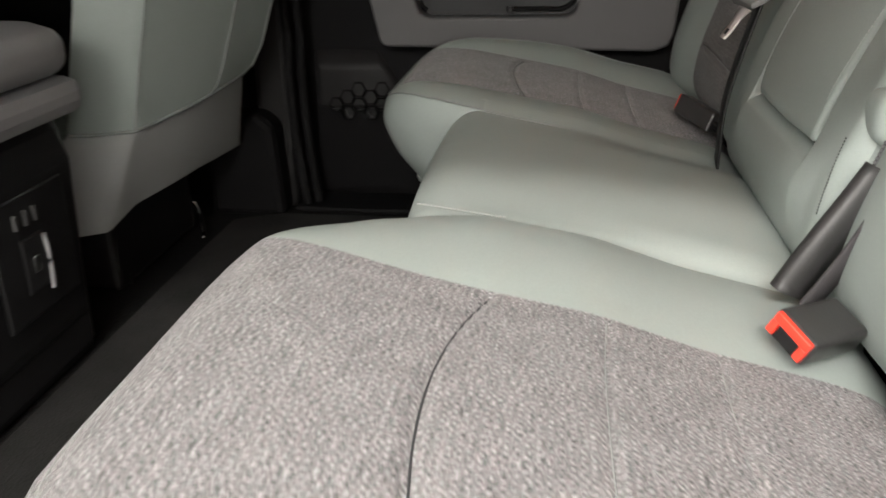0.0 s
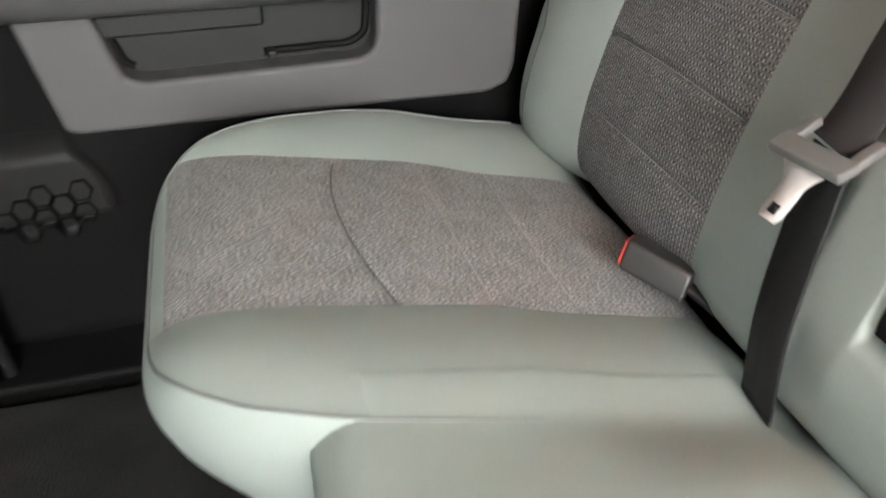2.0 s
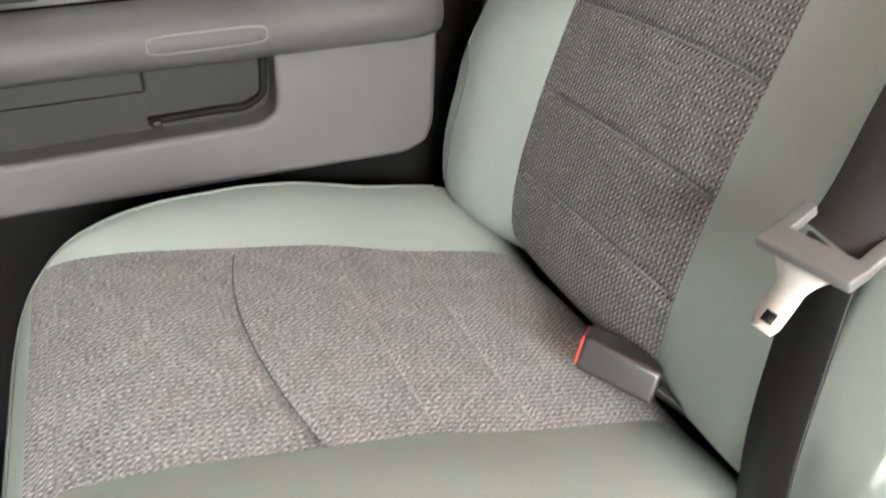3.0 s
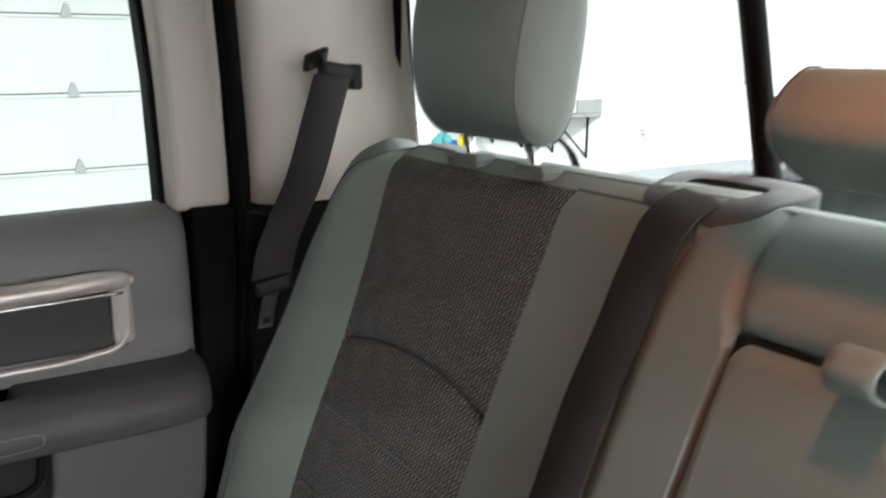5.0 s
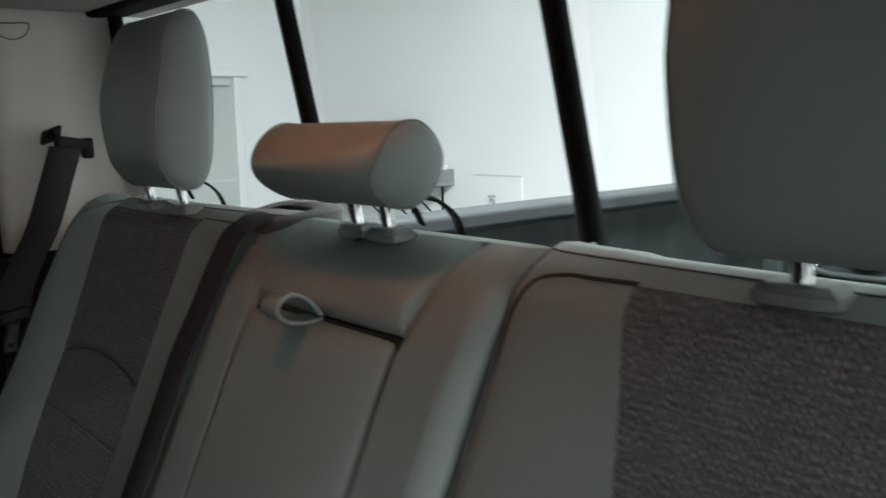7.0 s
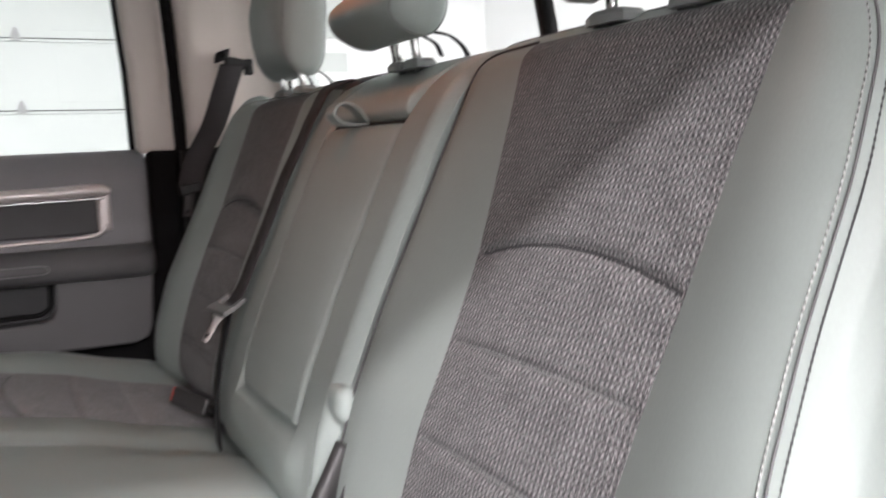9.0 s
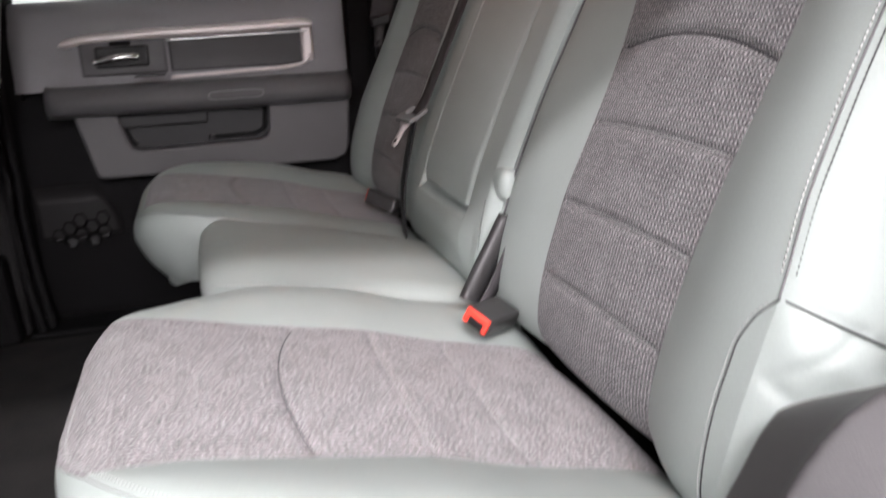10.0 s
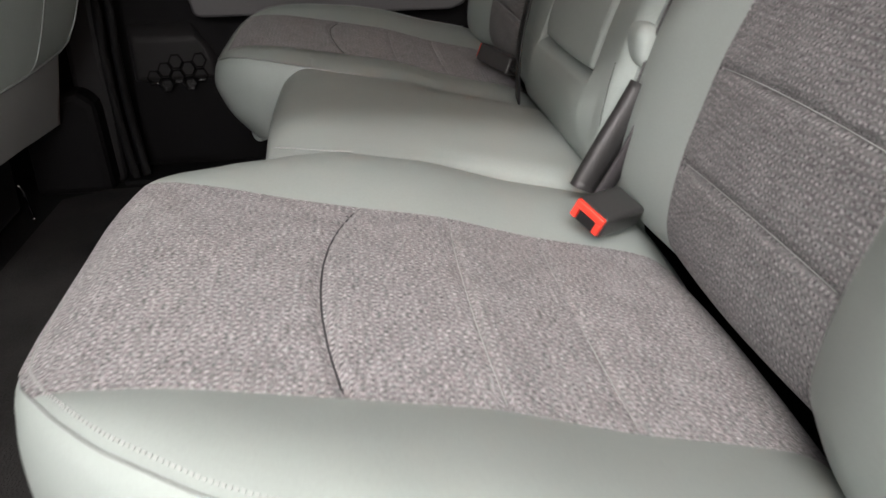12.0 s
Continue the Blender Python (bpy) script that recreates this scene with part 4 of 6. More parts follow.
seat_cushion(False)
seat_cushion(True)
mid_cushion()
seat_back(False)
seat_back(True)
mid_back()
NEAR_POSTS, FAR_POSTS = (0.345, 0.447), (2 * MID - 0.447, 2 * MID - 0.345)
headrest("headrest", 0.280, 0.522, 0.871, 1.100, 0.398, 0.465, NEAR_POSTS, "large grey vinyl headrest on two steel posts", 0.03, 0.852)
headrest("headrest", 2 * MID - 0.480, 2 * MID - 0.276, 0.875, 1.094, 0.409, 0.466, FAR_POSTS, "large grey vinyl headrest on two steel posts", 0.03, 0.852)
headrest("centre_headrest", 0.753, 0.980, 0.880, 0.953, 0.386, 0.444, (0.836, 0.884), "low grey vinyl centre headrest on short posts", -0.08, 0.853, narrow=0.14, rz=0.035, px=0.428, sw=0.021, taper=0.04, rx=0.026, ry=0.016, slim=0.1, bulge=0.032)

# ---- the far side: door, pillars, window ----


def far_door():
    d = thing("door_1", (-0.1, 1.68, 0.12), "closed rear door, charcoal and grey trim, silver bezel, map pocket", "car door", kind="structure")
    box("door_shell", (-0.50, 1.745, 0.10), (0.27, 1.80, 0.75), 0.01, TRIM_DARK, d)
    # upper trim, rolled over at the window
    prof = smooth_line([(1.69, 0.575), (1.692, 0.62), (1.694, 0.68), (1.699, 0.72), (1.708, 0.742), (1.722, 0.756), (1.745, 0.762), (1.775, 0.760)], 26)
    xs = np.r_[-0.47, np.linspace(-0.46, 0.22, 24), 0.232, 0.238, 0.240]
    inset = np.r_[0.012, np.zeros(24), 0.002, 0.008, 0.03]
    sheet("upper_trim", [np.stack([np.full(26, x), prof[:, 0] + k, prof[:, 1] + 0.012 * (x + 0.1) * (prof[:, 1] > 0.7)], -1) for x, k in zip(xs, inset)], TRIM_MID, d, "charcoal upper door trim", flip=True)
    # padded armrest with a scooped front
    prof = smooth_line([(1.70, 0.526), (1.64, 0.524), (1.60, 0.529), (1.582, 0.541), (1.576, 0.556), (1.582, 0.574), (1.60, 0.587), (1.64, 0.589), (1.70, 0.583)], 60)
    ends = [(-0.405, 0.06), (-0.40, 0.02), (-0.39, 0.005)] + [(x, 0.0) for x in np.r_[np.linspace(-0.36, -0.01, 13), 0.006, 0.011, 0.016, 0.021, np.linspace(0.05, 0.18, 7)]] + [(0.205, 0.003), (0.222, 0.014), (0.230, 0.04), (0.231, 0.08)]
    # a grab recess is sunk into its top along the front part
    sunk = 0.030 * np.clip((prof[:, 0] - 1.630) / 0.008, 0, 1) * (prof[:, 1] > 0.56)
    sheet("armrest", [np.stack([np.full(60, x), np.minimum(prof[:, 0] + k + 0.012 * max(0.0, -x - 0.1), 1.70), prof[:, 1] + 0.02 * (0.25 - x) * 0.4 - 0.008 - sunk * np.clip((0.020 - x) / 0.012, 0, 1)], -1) for x, k in ends], ARMREST, d, "charcoal padded armrest", flip=True)
    # black slab deepens the recess's shade by colour
    box("grab_recess_shade", (-0.385, 1.637, 0.548), (0.006, 1.695, 0.5585), 0.002, BLACK, d, "shade in the grab recess, painted as a black floor")
    ring = [(-0.022 + 0.056 * math.copysign(abs(math.cos(a)) ** 0.35, math.cos(a)), 1.5755, 0.5520 + 0.0085 * math.copysign(abs(math.sin(a)) ** 0.5, math.sin(a))) for a in np.linspace(0, 2 * math.pi, 61)[:-1]]
    tube("plate_outline", ring, 0.0009, TRIM_MID, d, "raised outline of a blank switch plate", sides=6, closed=True, up=(0, 1, 0))
    box("release_slot", (-0.22, 1.60, 0.598), (-0.16, 1.64, 0.601), 0.001, BLACK, d)
    # lower panel round the pocket
    prism("lower_panel", [(-0.355, 0.540), (-0.322, 0.398), (-0.310, 0.392), (0.18, 0.388), (0.206, 0.398), (0.215, 0.42), (0.224, 0.540), (0.045, 0.540), (0.042, 0.472), (0.036, 0.456), (0.020, 0.449), (-0.228, 0.446), (-0.246, 0.453), (-0.274, 0.540)], "y", 1.610, 1.70, 0.010, TRIM_GREY, d, "grey lower door panel", seg=4)
    # pocket's inner shade put into colour: black back, black tubes along its gaps
    box("pocket_shade", (-0.28, 1.650, 0.43), (0.05, 1.657, 0.545), 0.0, BLACK, d, "map pocket back, blackened for the shade inside")
    for nm, pts in (("pocket_gap_shade", [(-0.088, 0.458), (-0.02, 0.459), (0.018, 0.461), (0.032, 0.470), (0.036, 0.49), (0.038, 0.532)]), ("pocket_gap_shade", [(-0.274, 0.532), (-0.252, 0.478), (-0.244, 0.460), (-0.236, 0.455)])):
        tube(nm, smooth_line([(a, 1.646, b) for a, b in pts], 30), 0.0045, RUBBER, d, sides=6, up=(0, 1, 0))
    box("pocket_divider", (-0.268, 1.626, 0.494), (-0.085, 1.652, 0.518), 0.003, BLACK, d)
    box("pocket_clip", (-0.085, 1.622, 0.455), (-0.075, 1.640, 0.464), 0.002, BLACK, d)
    # black lower panel, with a grey pod above the speaker
    rows = []
    for x in np.linspace(-0.47, 0.25, 50):
        col = []
        for z in np.linspace(0.075, 0.56, 40):
            bulge = 0.016 * math.exp(-(((x + 0.40) / 0.10) ** 2)) * np.clip((0.37 - z) / 0.05, 0, 1) * np.clip((z - 0.07) / 0.02, 0, 1)
            col.append((x, 1.686 - bulge, z))
        rows.append(col)
    sheet("kick_panel", rows, TRIM_DARK, d, "black lower door panel", flip=True)
    rows = []
    for s in np.linspace(0, 1, 16):
        z = 0.258 + 0.120 * s
        edge = soft_lerp(z, [0.25, 0.30, 0.325, 0.38], [-0.282, -0.288, -0.300, -0.345])
        v = np.linspace(0, 1, 24)
        x = -0.472 + (edge + 0.472) * v
        rise = np.minimum(np.minimum(v / 0.06, (1 - v) / 0.08), np.minimum(s / 0.05 + 0.3, (1 - s) / 0.25))
        rows.append(np.stack([x, 1.690 - 0.032 * np.clip(rise, 0, 1) ** 0.7 + 0.25 * np.abs(x + 0.40) ** 1.5, np.full(24, z)], -1))
    sheet("speaker_pod", rows, POD, d, "charcoal speaker pod")
    # honeycomb grille: thin glossy cell walls
    verts, faces = [], []
    for col in range(-4, 5):
        for row in range(-3, 2):
            cx, cz = -0.378 + 0.0232 * col, 0.301 + 0.031 * row - (0.0155 if col % 2 else 0.0)
            if ((cx + 0.374) / 0.066) ** 2 + ((cz - 0.262) / 0.052) ** 2 > 1 or cz < 0.25:
                continue
            k = len(verts)
            for r, y in ((0.0176, 1.6585), (0.0150, 1.6535), (0.0135, 1.6565), (0.0130, 1.669)):
                for h in range(6):
                    a = h * math.pi / 3
                    verts.append((cx + 0.9 * r * math.cos(a), y + 0.25 * abs(cx + 0.40) ** 1.5, cz + r * math.sin(a)))
            for ring in (0, 1, 2):
                for h in range(6):
                    faces.append((k + 6 * ring + h, k + 6 * ring + (h + 1) % 6, k + 6 * ring + 6 + (h + 1) % 6, k + 6 * ring + 6 + h))
            faces.append(tuple(k + 18 + h for h in range(6)))
    me = bpy.data.meshes.new("speaker_grille")
    me.from_pydata(verts, [], faces)
    link_mesh("speaker_grille", me, TRIM_GLOSS, d, "glossy dark honeycomb speaker grille")
    # silver bezel: heavy bar on top, strip below, joined at the rear
    bar = smooth_line([(-0.368, 1.692, 0.668), (-0.33, 1.690, 0.6755), (-0.25, 1.688, 0.681), (-0.16, 1.685, 0.684), (-0.1, 1.683, 0.684), (0.06, 1.681, 0.686), (0.145, 1.681, 0.688), (0.162, 1.684, 0.686)], 40)
    tube("bezel_bar", bar, np.interp(np.linspace(0, 1, 40), [0, 0.02, 0.35, 0.92, 0.98, 1], [0.003, 0.0105, 0.0120, 0.0135, 0.012, 0.006]), SATIN, d, "satin silver bar", sides=14, flat=0.95)
    tube("bezel_edge", smooth_line([(-0.155, 1.682, 0.668), (0.0, 1.680, 0.670), (0.150, 1.679, 0.672)], 24), 0.0022, CHROME, d, sides=6)
    box("bezel_post", (0.136, 1.680, 0.606), (0.162, 1.694, 0.684), 0.0065, SATIN, d, "satin silver end of the bezel")
    tube("bezel_strip", smooth_line([(-0.150, 1.688, 0.589), (0.0, 1.686, 0.594), (0.11, 1.684, 0.598), (0.140, 1.683, 0.604), (0.155, 1.683, 0.622)], 36), 0.0055, SATIN, d, "satin silver strip", flat=0.8)
    box("bezel_panel", (-0.15, 1.688, 0.600), (0.140, 1.70, 0.672), 0.006, TRIM_SILL, d, "dark inset panel")
    wedge("handle_housing", (-0.330, 1.682, 0.600), (0.176, 0, 0.0), (0, 0.02, 0), (0, 0.0, 0.077), 0.008, ARMREST, d, "charcoal handle surround")
    box("handle_cup", (-0.300, 1.6785, 0.616), (-0.190, 1.69, 0.662), 0.008, BLACK, d, "black handle cup")
    lever = smooth_line([(-0.300, 1.674, 0.630), (-0.272, 1.667, 0.636), (-0.235, 1.667, 0.639), (-0.212, 1.672, 0.637)], 18)
    tube("door_handle", lever, 0.0105, CHROME, d, "chrome release lever", sides=12, flat=0.75)
    box("lock_knob", (-0.268, 1.679, 0.662), (-0.225, 1.686, 0.672), 0.003, TRIM_DARK, d)
    return d


far_door()
# window surround and rear corner trims
structure(prism("pillar_trim_front", [(0.199, 1.20), (0.220, 0.92), (0.2245, 0.757), (0.300, 0.757), (0.296, 0.92), (0.282, 1.20)], "y", 1.702, 1.78, 0.012, BEIGE, None, seg=3), "beige trim behind the passenger window", "pillar")
structure(prism("window_edge", [(0.193, 1.20), (0.214, 0.92), (0.218, 0.760), (0.235, 0.760), (0.230, 0.92), (0.209, 1.20)], "y", 1.738, 1.782, 0.004, TRIM_DARK, None), "dark window edge of the passenger door", "trim")
rows = []
for z in np.linspace(0.765, 1.20, 30):
    k = (z - 0.765) / 0.435
    line = smooth_line([(0.318 - 0.022 * k, 1.70, z), (0.325 - 0.02 * k, 1.665, z), (0.40 - 0.015 * k, 1.652, z), (0.46 - 0.01 * k, 1.650, z), (0.500 - 0.015 * k, 1.635, z), (0.525 - 0.04 * k, 1.60, z)], 24)
    rows.append(line)
FAR_PILLAR = rows
structure(sheet("pillar_trim_rear", rows, BEIGE, None, flip=True), "beige rear corner trim with the belt anchor", "pillar")
structure(tube("door_seal", smooth_line([(0.286, 1.680, 1.2), (0.301, 1.680, 0.95), (0.307, 1.682, 0.80), (0.306, 1.680, 0.70), (0.292, 1.675, 0.5), (0.27, 1.665, 0.3), (0.262, 1.66, 0.1)], 50), 0.010, RUBBER, None, sides=10), "black rubber door seal", "seal")
structure(box("pillar_filler", (0.275, 1.712, 0.74), (0.36, 1.78, 1.16), 0.0, RUBBER, None), "black gap between the pillar trims", "trim")
structure(box("door_jamb", (0.243, 1.690, 0.10), (0.300, 1.745, 0.762), 0.006, TRIM_DARK, None), "dark end face of the rear door", "trim")
structure(prism("wall_far_lower", [(0.30, 0.07), (0.30, 0.760), (0.33, 0.752), (0.42, 0.782), (0.56, 0.81), (0.56, 0.07)], "y", 1.655, 1.76, 0.0, BLACK, None), "black trim beside the rear seat", "wall")
structure(prism("pillar_b", [(-0.60, 1.20), (-0.57, 0.6), (-0.57, 0.07), (-0.50, 0.07), (-0.505, 0.6), (-0.52, 1.20)], "y", 1.60, 1.76, 0.012, POD, None), "dark trim of the pillar between the doors", "pillar")
for k, (dx, dy) in enumerate(((0.0, 0.0), (0.018, 0.02))):
    structure(tube("pillar_seal", smooth_line([(-0.512 + dx, 1.595 + dy, 1.15), (-0.497 + dx, 1.595 + dy, 0.5), (-0.49 + dx, 1.592 + dy, 0.2), (-0.475 + dx, 1.585 + dy, 0.085)], 30), 0.009, RUBBER, None), "black ribbed rubber seal of the door opening", "seal")
structure(prism("pillar_foot", [(-0.66, 0.07), (-0.66, 0.20), (-0.62, 0.265), (-0.55, 0.275), (-0.52, 0.25), (-0.51, 0.07)], "y", 1.54, 1.66, 0.015, TRIM_DARK, None), "dark foot of the pillar trim by the sill", "trim")
structure(box("wall_far_front", (-1.75, 1.66, 0.07), (-0.56, 1.80, 1.16), 0.0, TRIM_DARK, None), "dark front door trim", "wall")
structure(box("wall_far_filler", (-0.62, 1.70, 0.07), (-0.46, 1.80, 1.15), 0.0, TRIM_DARK, None), "dark panel behind the pillar trim", "wall")
structure(box("sill_plate", (-0.50, 1.58, 0.068), (0.26, 1.70, 0.080), 0.005, RUBBER, None), "black sill plate of the far door opening", "sill")
structure(box("window_1", (-0.5, 1.748, 0.75), (0.24, 1.752, 1.18), 0.0, SIDE_GLASS, None), "side window glass of the passenger door", "window").visible_shadow = False
structure(box("window_frame_front", (-0.53, 1.71, 0.75), (-0.49, 1.78, 1.18), 0.01, TRIM_DARK, None), "dark front edge of the passenger window", "trim")

# rear window in three panes
rw = thing("window_2", (0.52, MID, 0.80), "sliding rear window, three panes, black dividers", "window", kind="structure")


def rear_x(z):
    return 0.535 - 0.12 * (z - 0.8)


for y0, y1 in ((0.06, 0.665), (0.705, 1.055), (1.09, 1.62)):
    pane = prism("pane", [(rear_x(0.78), 0.78), (rear_x(1.16), 1.16), (rear_x(1.16) + 0.004, 1.16), (rear_x(0.78) + 0.004, 0.78)], "y", y0, y1, 0, GLASS, rw)
    pane.visible_shadow = False
for yb, yt in ((0.664, 0.708), (1.056, 1.106)):
    for dy, w, mat in ((0.0, 0.0062, RUBBER), (0.0085, 0.0026, TRIM_SILL)):
        a, b = (rear_x(0.78) - 0.004, yb + dy, 0.78), (rear_x(1.17) - 0.004, yt + dy, 1.17)
        ribbon("divider" if dy == 0 else "divider_edge", np.linspace(a, b, 6), 2 * w, 0.014, mat, rw)
box("window_header", (0.462, 0.02, 1.128), (0.52, 1.66, 1.16), 0.008, RUBBER, rw)
box("window_sill", (0.525, 0.02, 0.775), (0.56, 1.66, 0.812), 0.006, RUBBER, rw)
tube("window_jamb", [(0.531, 1.632, 0.78), (0.512, 1.622, 0.95), (0.492, 1.606, 1.16)], 0.012, RUBBER, rw)
tube("window_jamb", [(0.531, 0.064, 0.78), (0.512, 0.074, 0.95), (0.492, 0.09, 1.16)], 0.012, RUBBER, rw)
structure(box("roof_header_trim", (0.30, 0.0, 1.136), (0.47, 1.70, 1.156), 0.006, LINER, None), "grey edge of the headliner above the rear window", "trim")

# ---- belts and buckles ----


def buckle(label, corner, a, u, v, tail, proud=0.003):
    """A belt buckle: black housing, red release button with a slot, stalk."""
    ob = thing("seat_belt_buckle", corner, label, "belt buckle", "belt buckles")
    a, u, v, c = (np.array(k, float) for k in (a, u, v, corner))
    body = wedge("housing", c, a, u, v, 0.0045, BUCKLE, ob)
    n = a / np.linalg.norm(a)
    wedge("button", c - n * proud + u * 0.05 + v * 0.06, n * 0.008, u * 0.90, v * 0.34, 0.0015, RED, ob, "red release button")
    wedge("button_end", c - n * proud + u * 0.05 + v * 0.36, n * 0.008, u * 0.18, v * 0.5, 0.0015, RED, ob, "red release button")
    wedge("button_end", c - n * proud + u * 0.77 + v * 0.36, n * 0.008, u * 0.18, v * 0.5, 0.0015, RED, ob, "red release button")
    wedge("slot", c - n * 0.4 * proud + u * 0.24 + v * 0.42, n * 0.006, u * 0.52, v * 0.46, 0.001, BLACK, ob)
    mid = c + a + u * 0.5 + v * 0.5
    ribbon("stalk", smooth_line([mid - a * 0.1, mid + (np.array(tail) - mid) * 0.5, tail], 10), 0.026, 0.006, BLACK, ob, "black stalk", side=u)
    return ob


buckle("black belt buckle with red button on the near cushion", (0.160, 0.5395, 0.394), (0.0480, 0.0410, -0.0080), (0.0195, -0.024, -0.0158), (-0.0080, 0.006, -0.0195), (0.27, 0.63, 0.335))
buckle("black belt buckle with red button lying on the far cushion", (0.177, 1.201, 0.400), (0.041, -0.044, -0.018), (0.021, 0.025, -0.010), (-0.010, -0.003, -0.025), (0.25, 1.13, 0.340), 0.0012)
# stowed belt end standing between centre and near backrests
stow = thing("stowed_belt_buckle", (0.21, 0.64, 0.35), "dark stowed belt end standing beside the near backrest", "belt buckle")
ribbon("sleeve", smooth_line([(0.188, 0.628, 0.365), (0.208, 0.631, 0.40), (0.230, 0.636, 0.434), (0.246, 0.640, 0.460)], 16), 0.031, 0.011, BLACK_SOFT, stow, "black plastic sleeve", side=(0.80, 0.45, -0.47))
ribbon("webbing", smooth_line([(0.200, 0.612, 0.362), (0.224, 0.616, 0.40), (0.250, 0.622, 0.45)], 12), 0.024, 0.003, WEBBING, stow, side=(0.7, 0.6, -0.4))

# centre belt: out of its slot, down the far backrest, through the tongue and into the gap
belt = thing("centre_seat_belt", (0.23, 1.05, 0.36), "dark grey belt down the far backrest with a steel tongue", "seat belt")
path = [(0.458, 1.071, 0.843), (0.450, 1.070, 0.8525), (0.440, 1.069, 0.8515), (0.418, 1.066, 0.8470), (0.400, 1.064, 0.838), (0.379, 1.063, 0.808), (0.353, 1.062, 0.76), (0.328, 1.062, 0.715), (0.302, 1.060, 0.66), (0.272, 1.056, 0.60), (0.244, 1.052, 0.549), (0.236, 1.051, 0.540)]
ribbon("webbing", smooth_line(path, 60), 0.046, 0.002, WEBBING, belt, side=(0.05, 1, 0.1))
ribbon("lower_webbing", smooth_line([(0.234, 1.048, 0.538), (0.217, 1.040, 0.48), (0.204, 1.034, 0.42), (0.202, 1.030, 0.35)], 24), 0.044, 0.003, BLACK, belt, "black lower belt", side=(0.1, 1, 0.05))
grip = wedge("tongue_grip", (0.209, 1.080, 0.530), (0.010, -0.061, 0.0), (0.015, 0.0, 0.007), (-0.002, 0, 0.007), 0.0018, GRIP, belt, "grey plastic grip")
for gx, gy in ((0.221, 1.079), (0.2305, 1.029)):
    wedge("grip_ear", (gx, gy, 0.536), (0.0015, -0.009, 0.0), (0.019, 0.0, 0.012), (-0.002, 0, 0.006), 0.0015, GRIP, grip)
tong = [(0.2185, 1.0530, 0.5285), (0.2155, 1.0520, 0.5235), (0.2125, 1.0510, 0.519), (0.203, 1.0510, 0.5035), (0.1965, 1.0512, 0.4945)]
tongue = ribbon("tongue", smooth_line(tong, 16), np.interp(np.linspace(0, 1, 16), [0, 0.12, 0.3, 0.9, 1], [0.038, 0.028, 0.0185, 0.0180, 0.013]), 0.0026, SATIN, belt, "steel tongue with a square hole", side=(0.15, -1, -0.05))
ribbon("tongue_hole", np.array([(0.2035, 1.0508, 0.5045), (0.1995, 1.0510, 0.4985)]), 0.0075, 0.0042, BLACK, tongue, side=(0.15, -1, -0.05))

# slot bezel on top of the seat
slot = thing("belt_guide_bezel", (0.475, 1.06, 0.85), "grey plastic belt guide with a slot on top of the seat", "belt guide")
aa = np.linspace(0, 2 * math.pi, 41)[:-1]
cc, ss = np.copysign(np.abs(np.cos(aa)) ** 0.55, np.cos(aa)), np.copysign(np.abs(np.sin(aa)) ** 0.55, np.sin(aa))


def bezel_ring(cx, cy, hx, hy, z):
    x = cx + hx * cc
    return np.stack([x, cy + hy * ss * (1 + 0.15 * cc), z - 0.35 * np.maximum(0.447 - x, 0) + 0.16 * np.maximum(x - 0.442, 0)], -1)


sheet("bezel", [bezel_ring(0.468, 1.070, 0.045, 0.064, 0.828), bezel_ring(0.468, 1.070, 0.045, 0.064, 0.8495), bezel_ring(0.468, 1.070, 0.0435, 0.0625, 0.8515), bezel_ring(0.468, 1.070, 0.041, 0.060, 0.8525), bezel_ring(0.466, 1.072, 0.0235, 0.0365, 0.8530), bezel_ring(0.466, 1.072, 0.0220, 0.035, 0.8520)], ARMREST, slot, ring_v=True)
# slot walls coloured black in place of the shade down inside
sheet("slot_shade", [bezel_ring(0.466, 1.072, 0.0220, 0.035, 0.8520), bezel_ring(0.466, 1.072, 0.0215, 0.034, 0.838), bezel_ring(0.466, 1.072, 0.001, 0.001, 0.8375)], BLACK, slot, "inside of the slot, blackened for shade", ring_v=True)

# shoulder belt of the far seat
sb = thing("shoulder_belt", (0.30, 1.58, 0.65), "dark grey shoulder belt hanging from its pillar anchor", "seat belt")
ribbon("webbing", smooth_line([(0.404, 1.612, 0.928), (0.385, 1.606, 0.88), (0.350, 1.592, 0.80), (0.327, 1.582, 0.765), (0.306, 1.576, 0.725), (0.296, 1.572, 0.69)], 40), 0.047, 0.002, WEBBING, sb, side=(1, -0.25, -0.05))
anchor = wedge("anchor_cover", (0.372, 1.636, 0.930), (0.028, 0, 0.010), (0, -0.020, 0), (0.004, 0, 0.022), 0.006, BLACK, sb, "black plastic belt anchor")
wedge("anchor_arm", (0.392, 1.634, 0.926), (0.056, 0, -0.010), (0, -0.020, 0), (0, 0, 0.020), 0.006, BLACK, sb, "black plastic belt anchor")
wedge("anchor_end", (0.432, 1.634, 0.908), (0.016, 0, 0.0), (0, -0.020, 0), (0, 0, 0.032), 0.005, BLACK, sb)
tube("anchor_bolt", [(0.382, 1.612, 0.946), (0.382, 1.607, 0.946)], 0.007, TRIM_DARK, sb, sides=14, up=(1, 0, 0))
wedge("tongue_grip", (0.278, 1.578, 0.672), (0.040, -0.012, 0.010), (0.0, -0.010, 0.0), (-0.004, 0, 0.018), 0.003, BLACK, sb, "black plastic grip")
ribbon("tongue", smooth_line([(0.296, 1.572, 0.676), (0.291, 1.574, 0.655), (0.288, 1.576, 0.632)], 8), (0.018), 0.003, TRIM_SILL, sb, "dull steel tongue", side=(1, -0.3, 0.1))
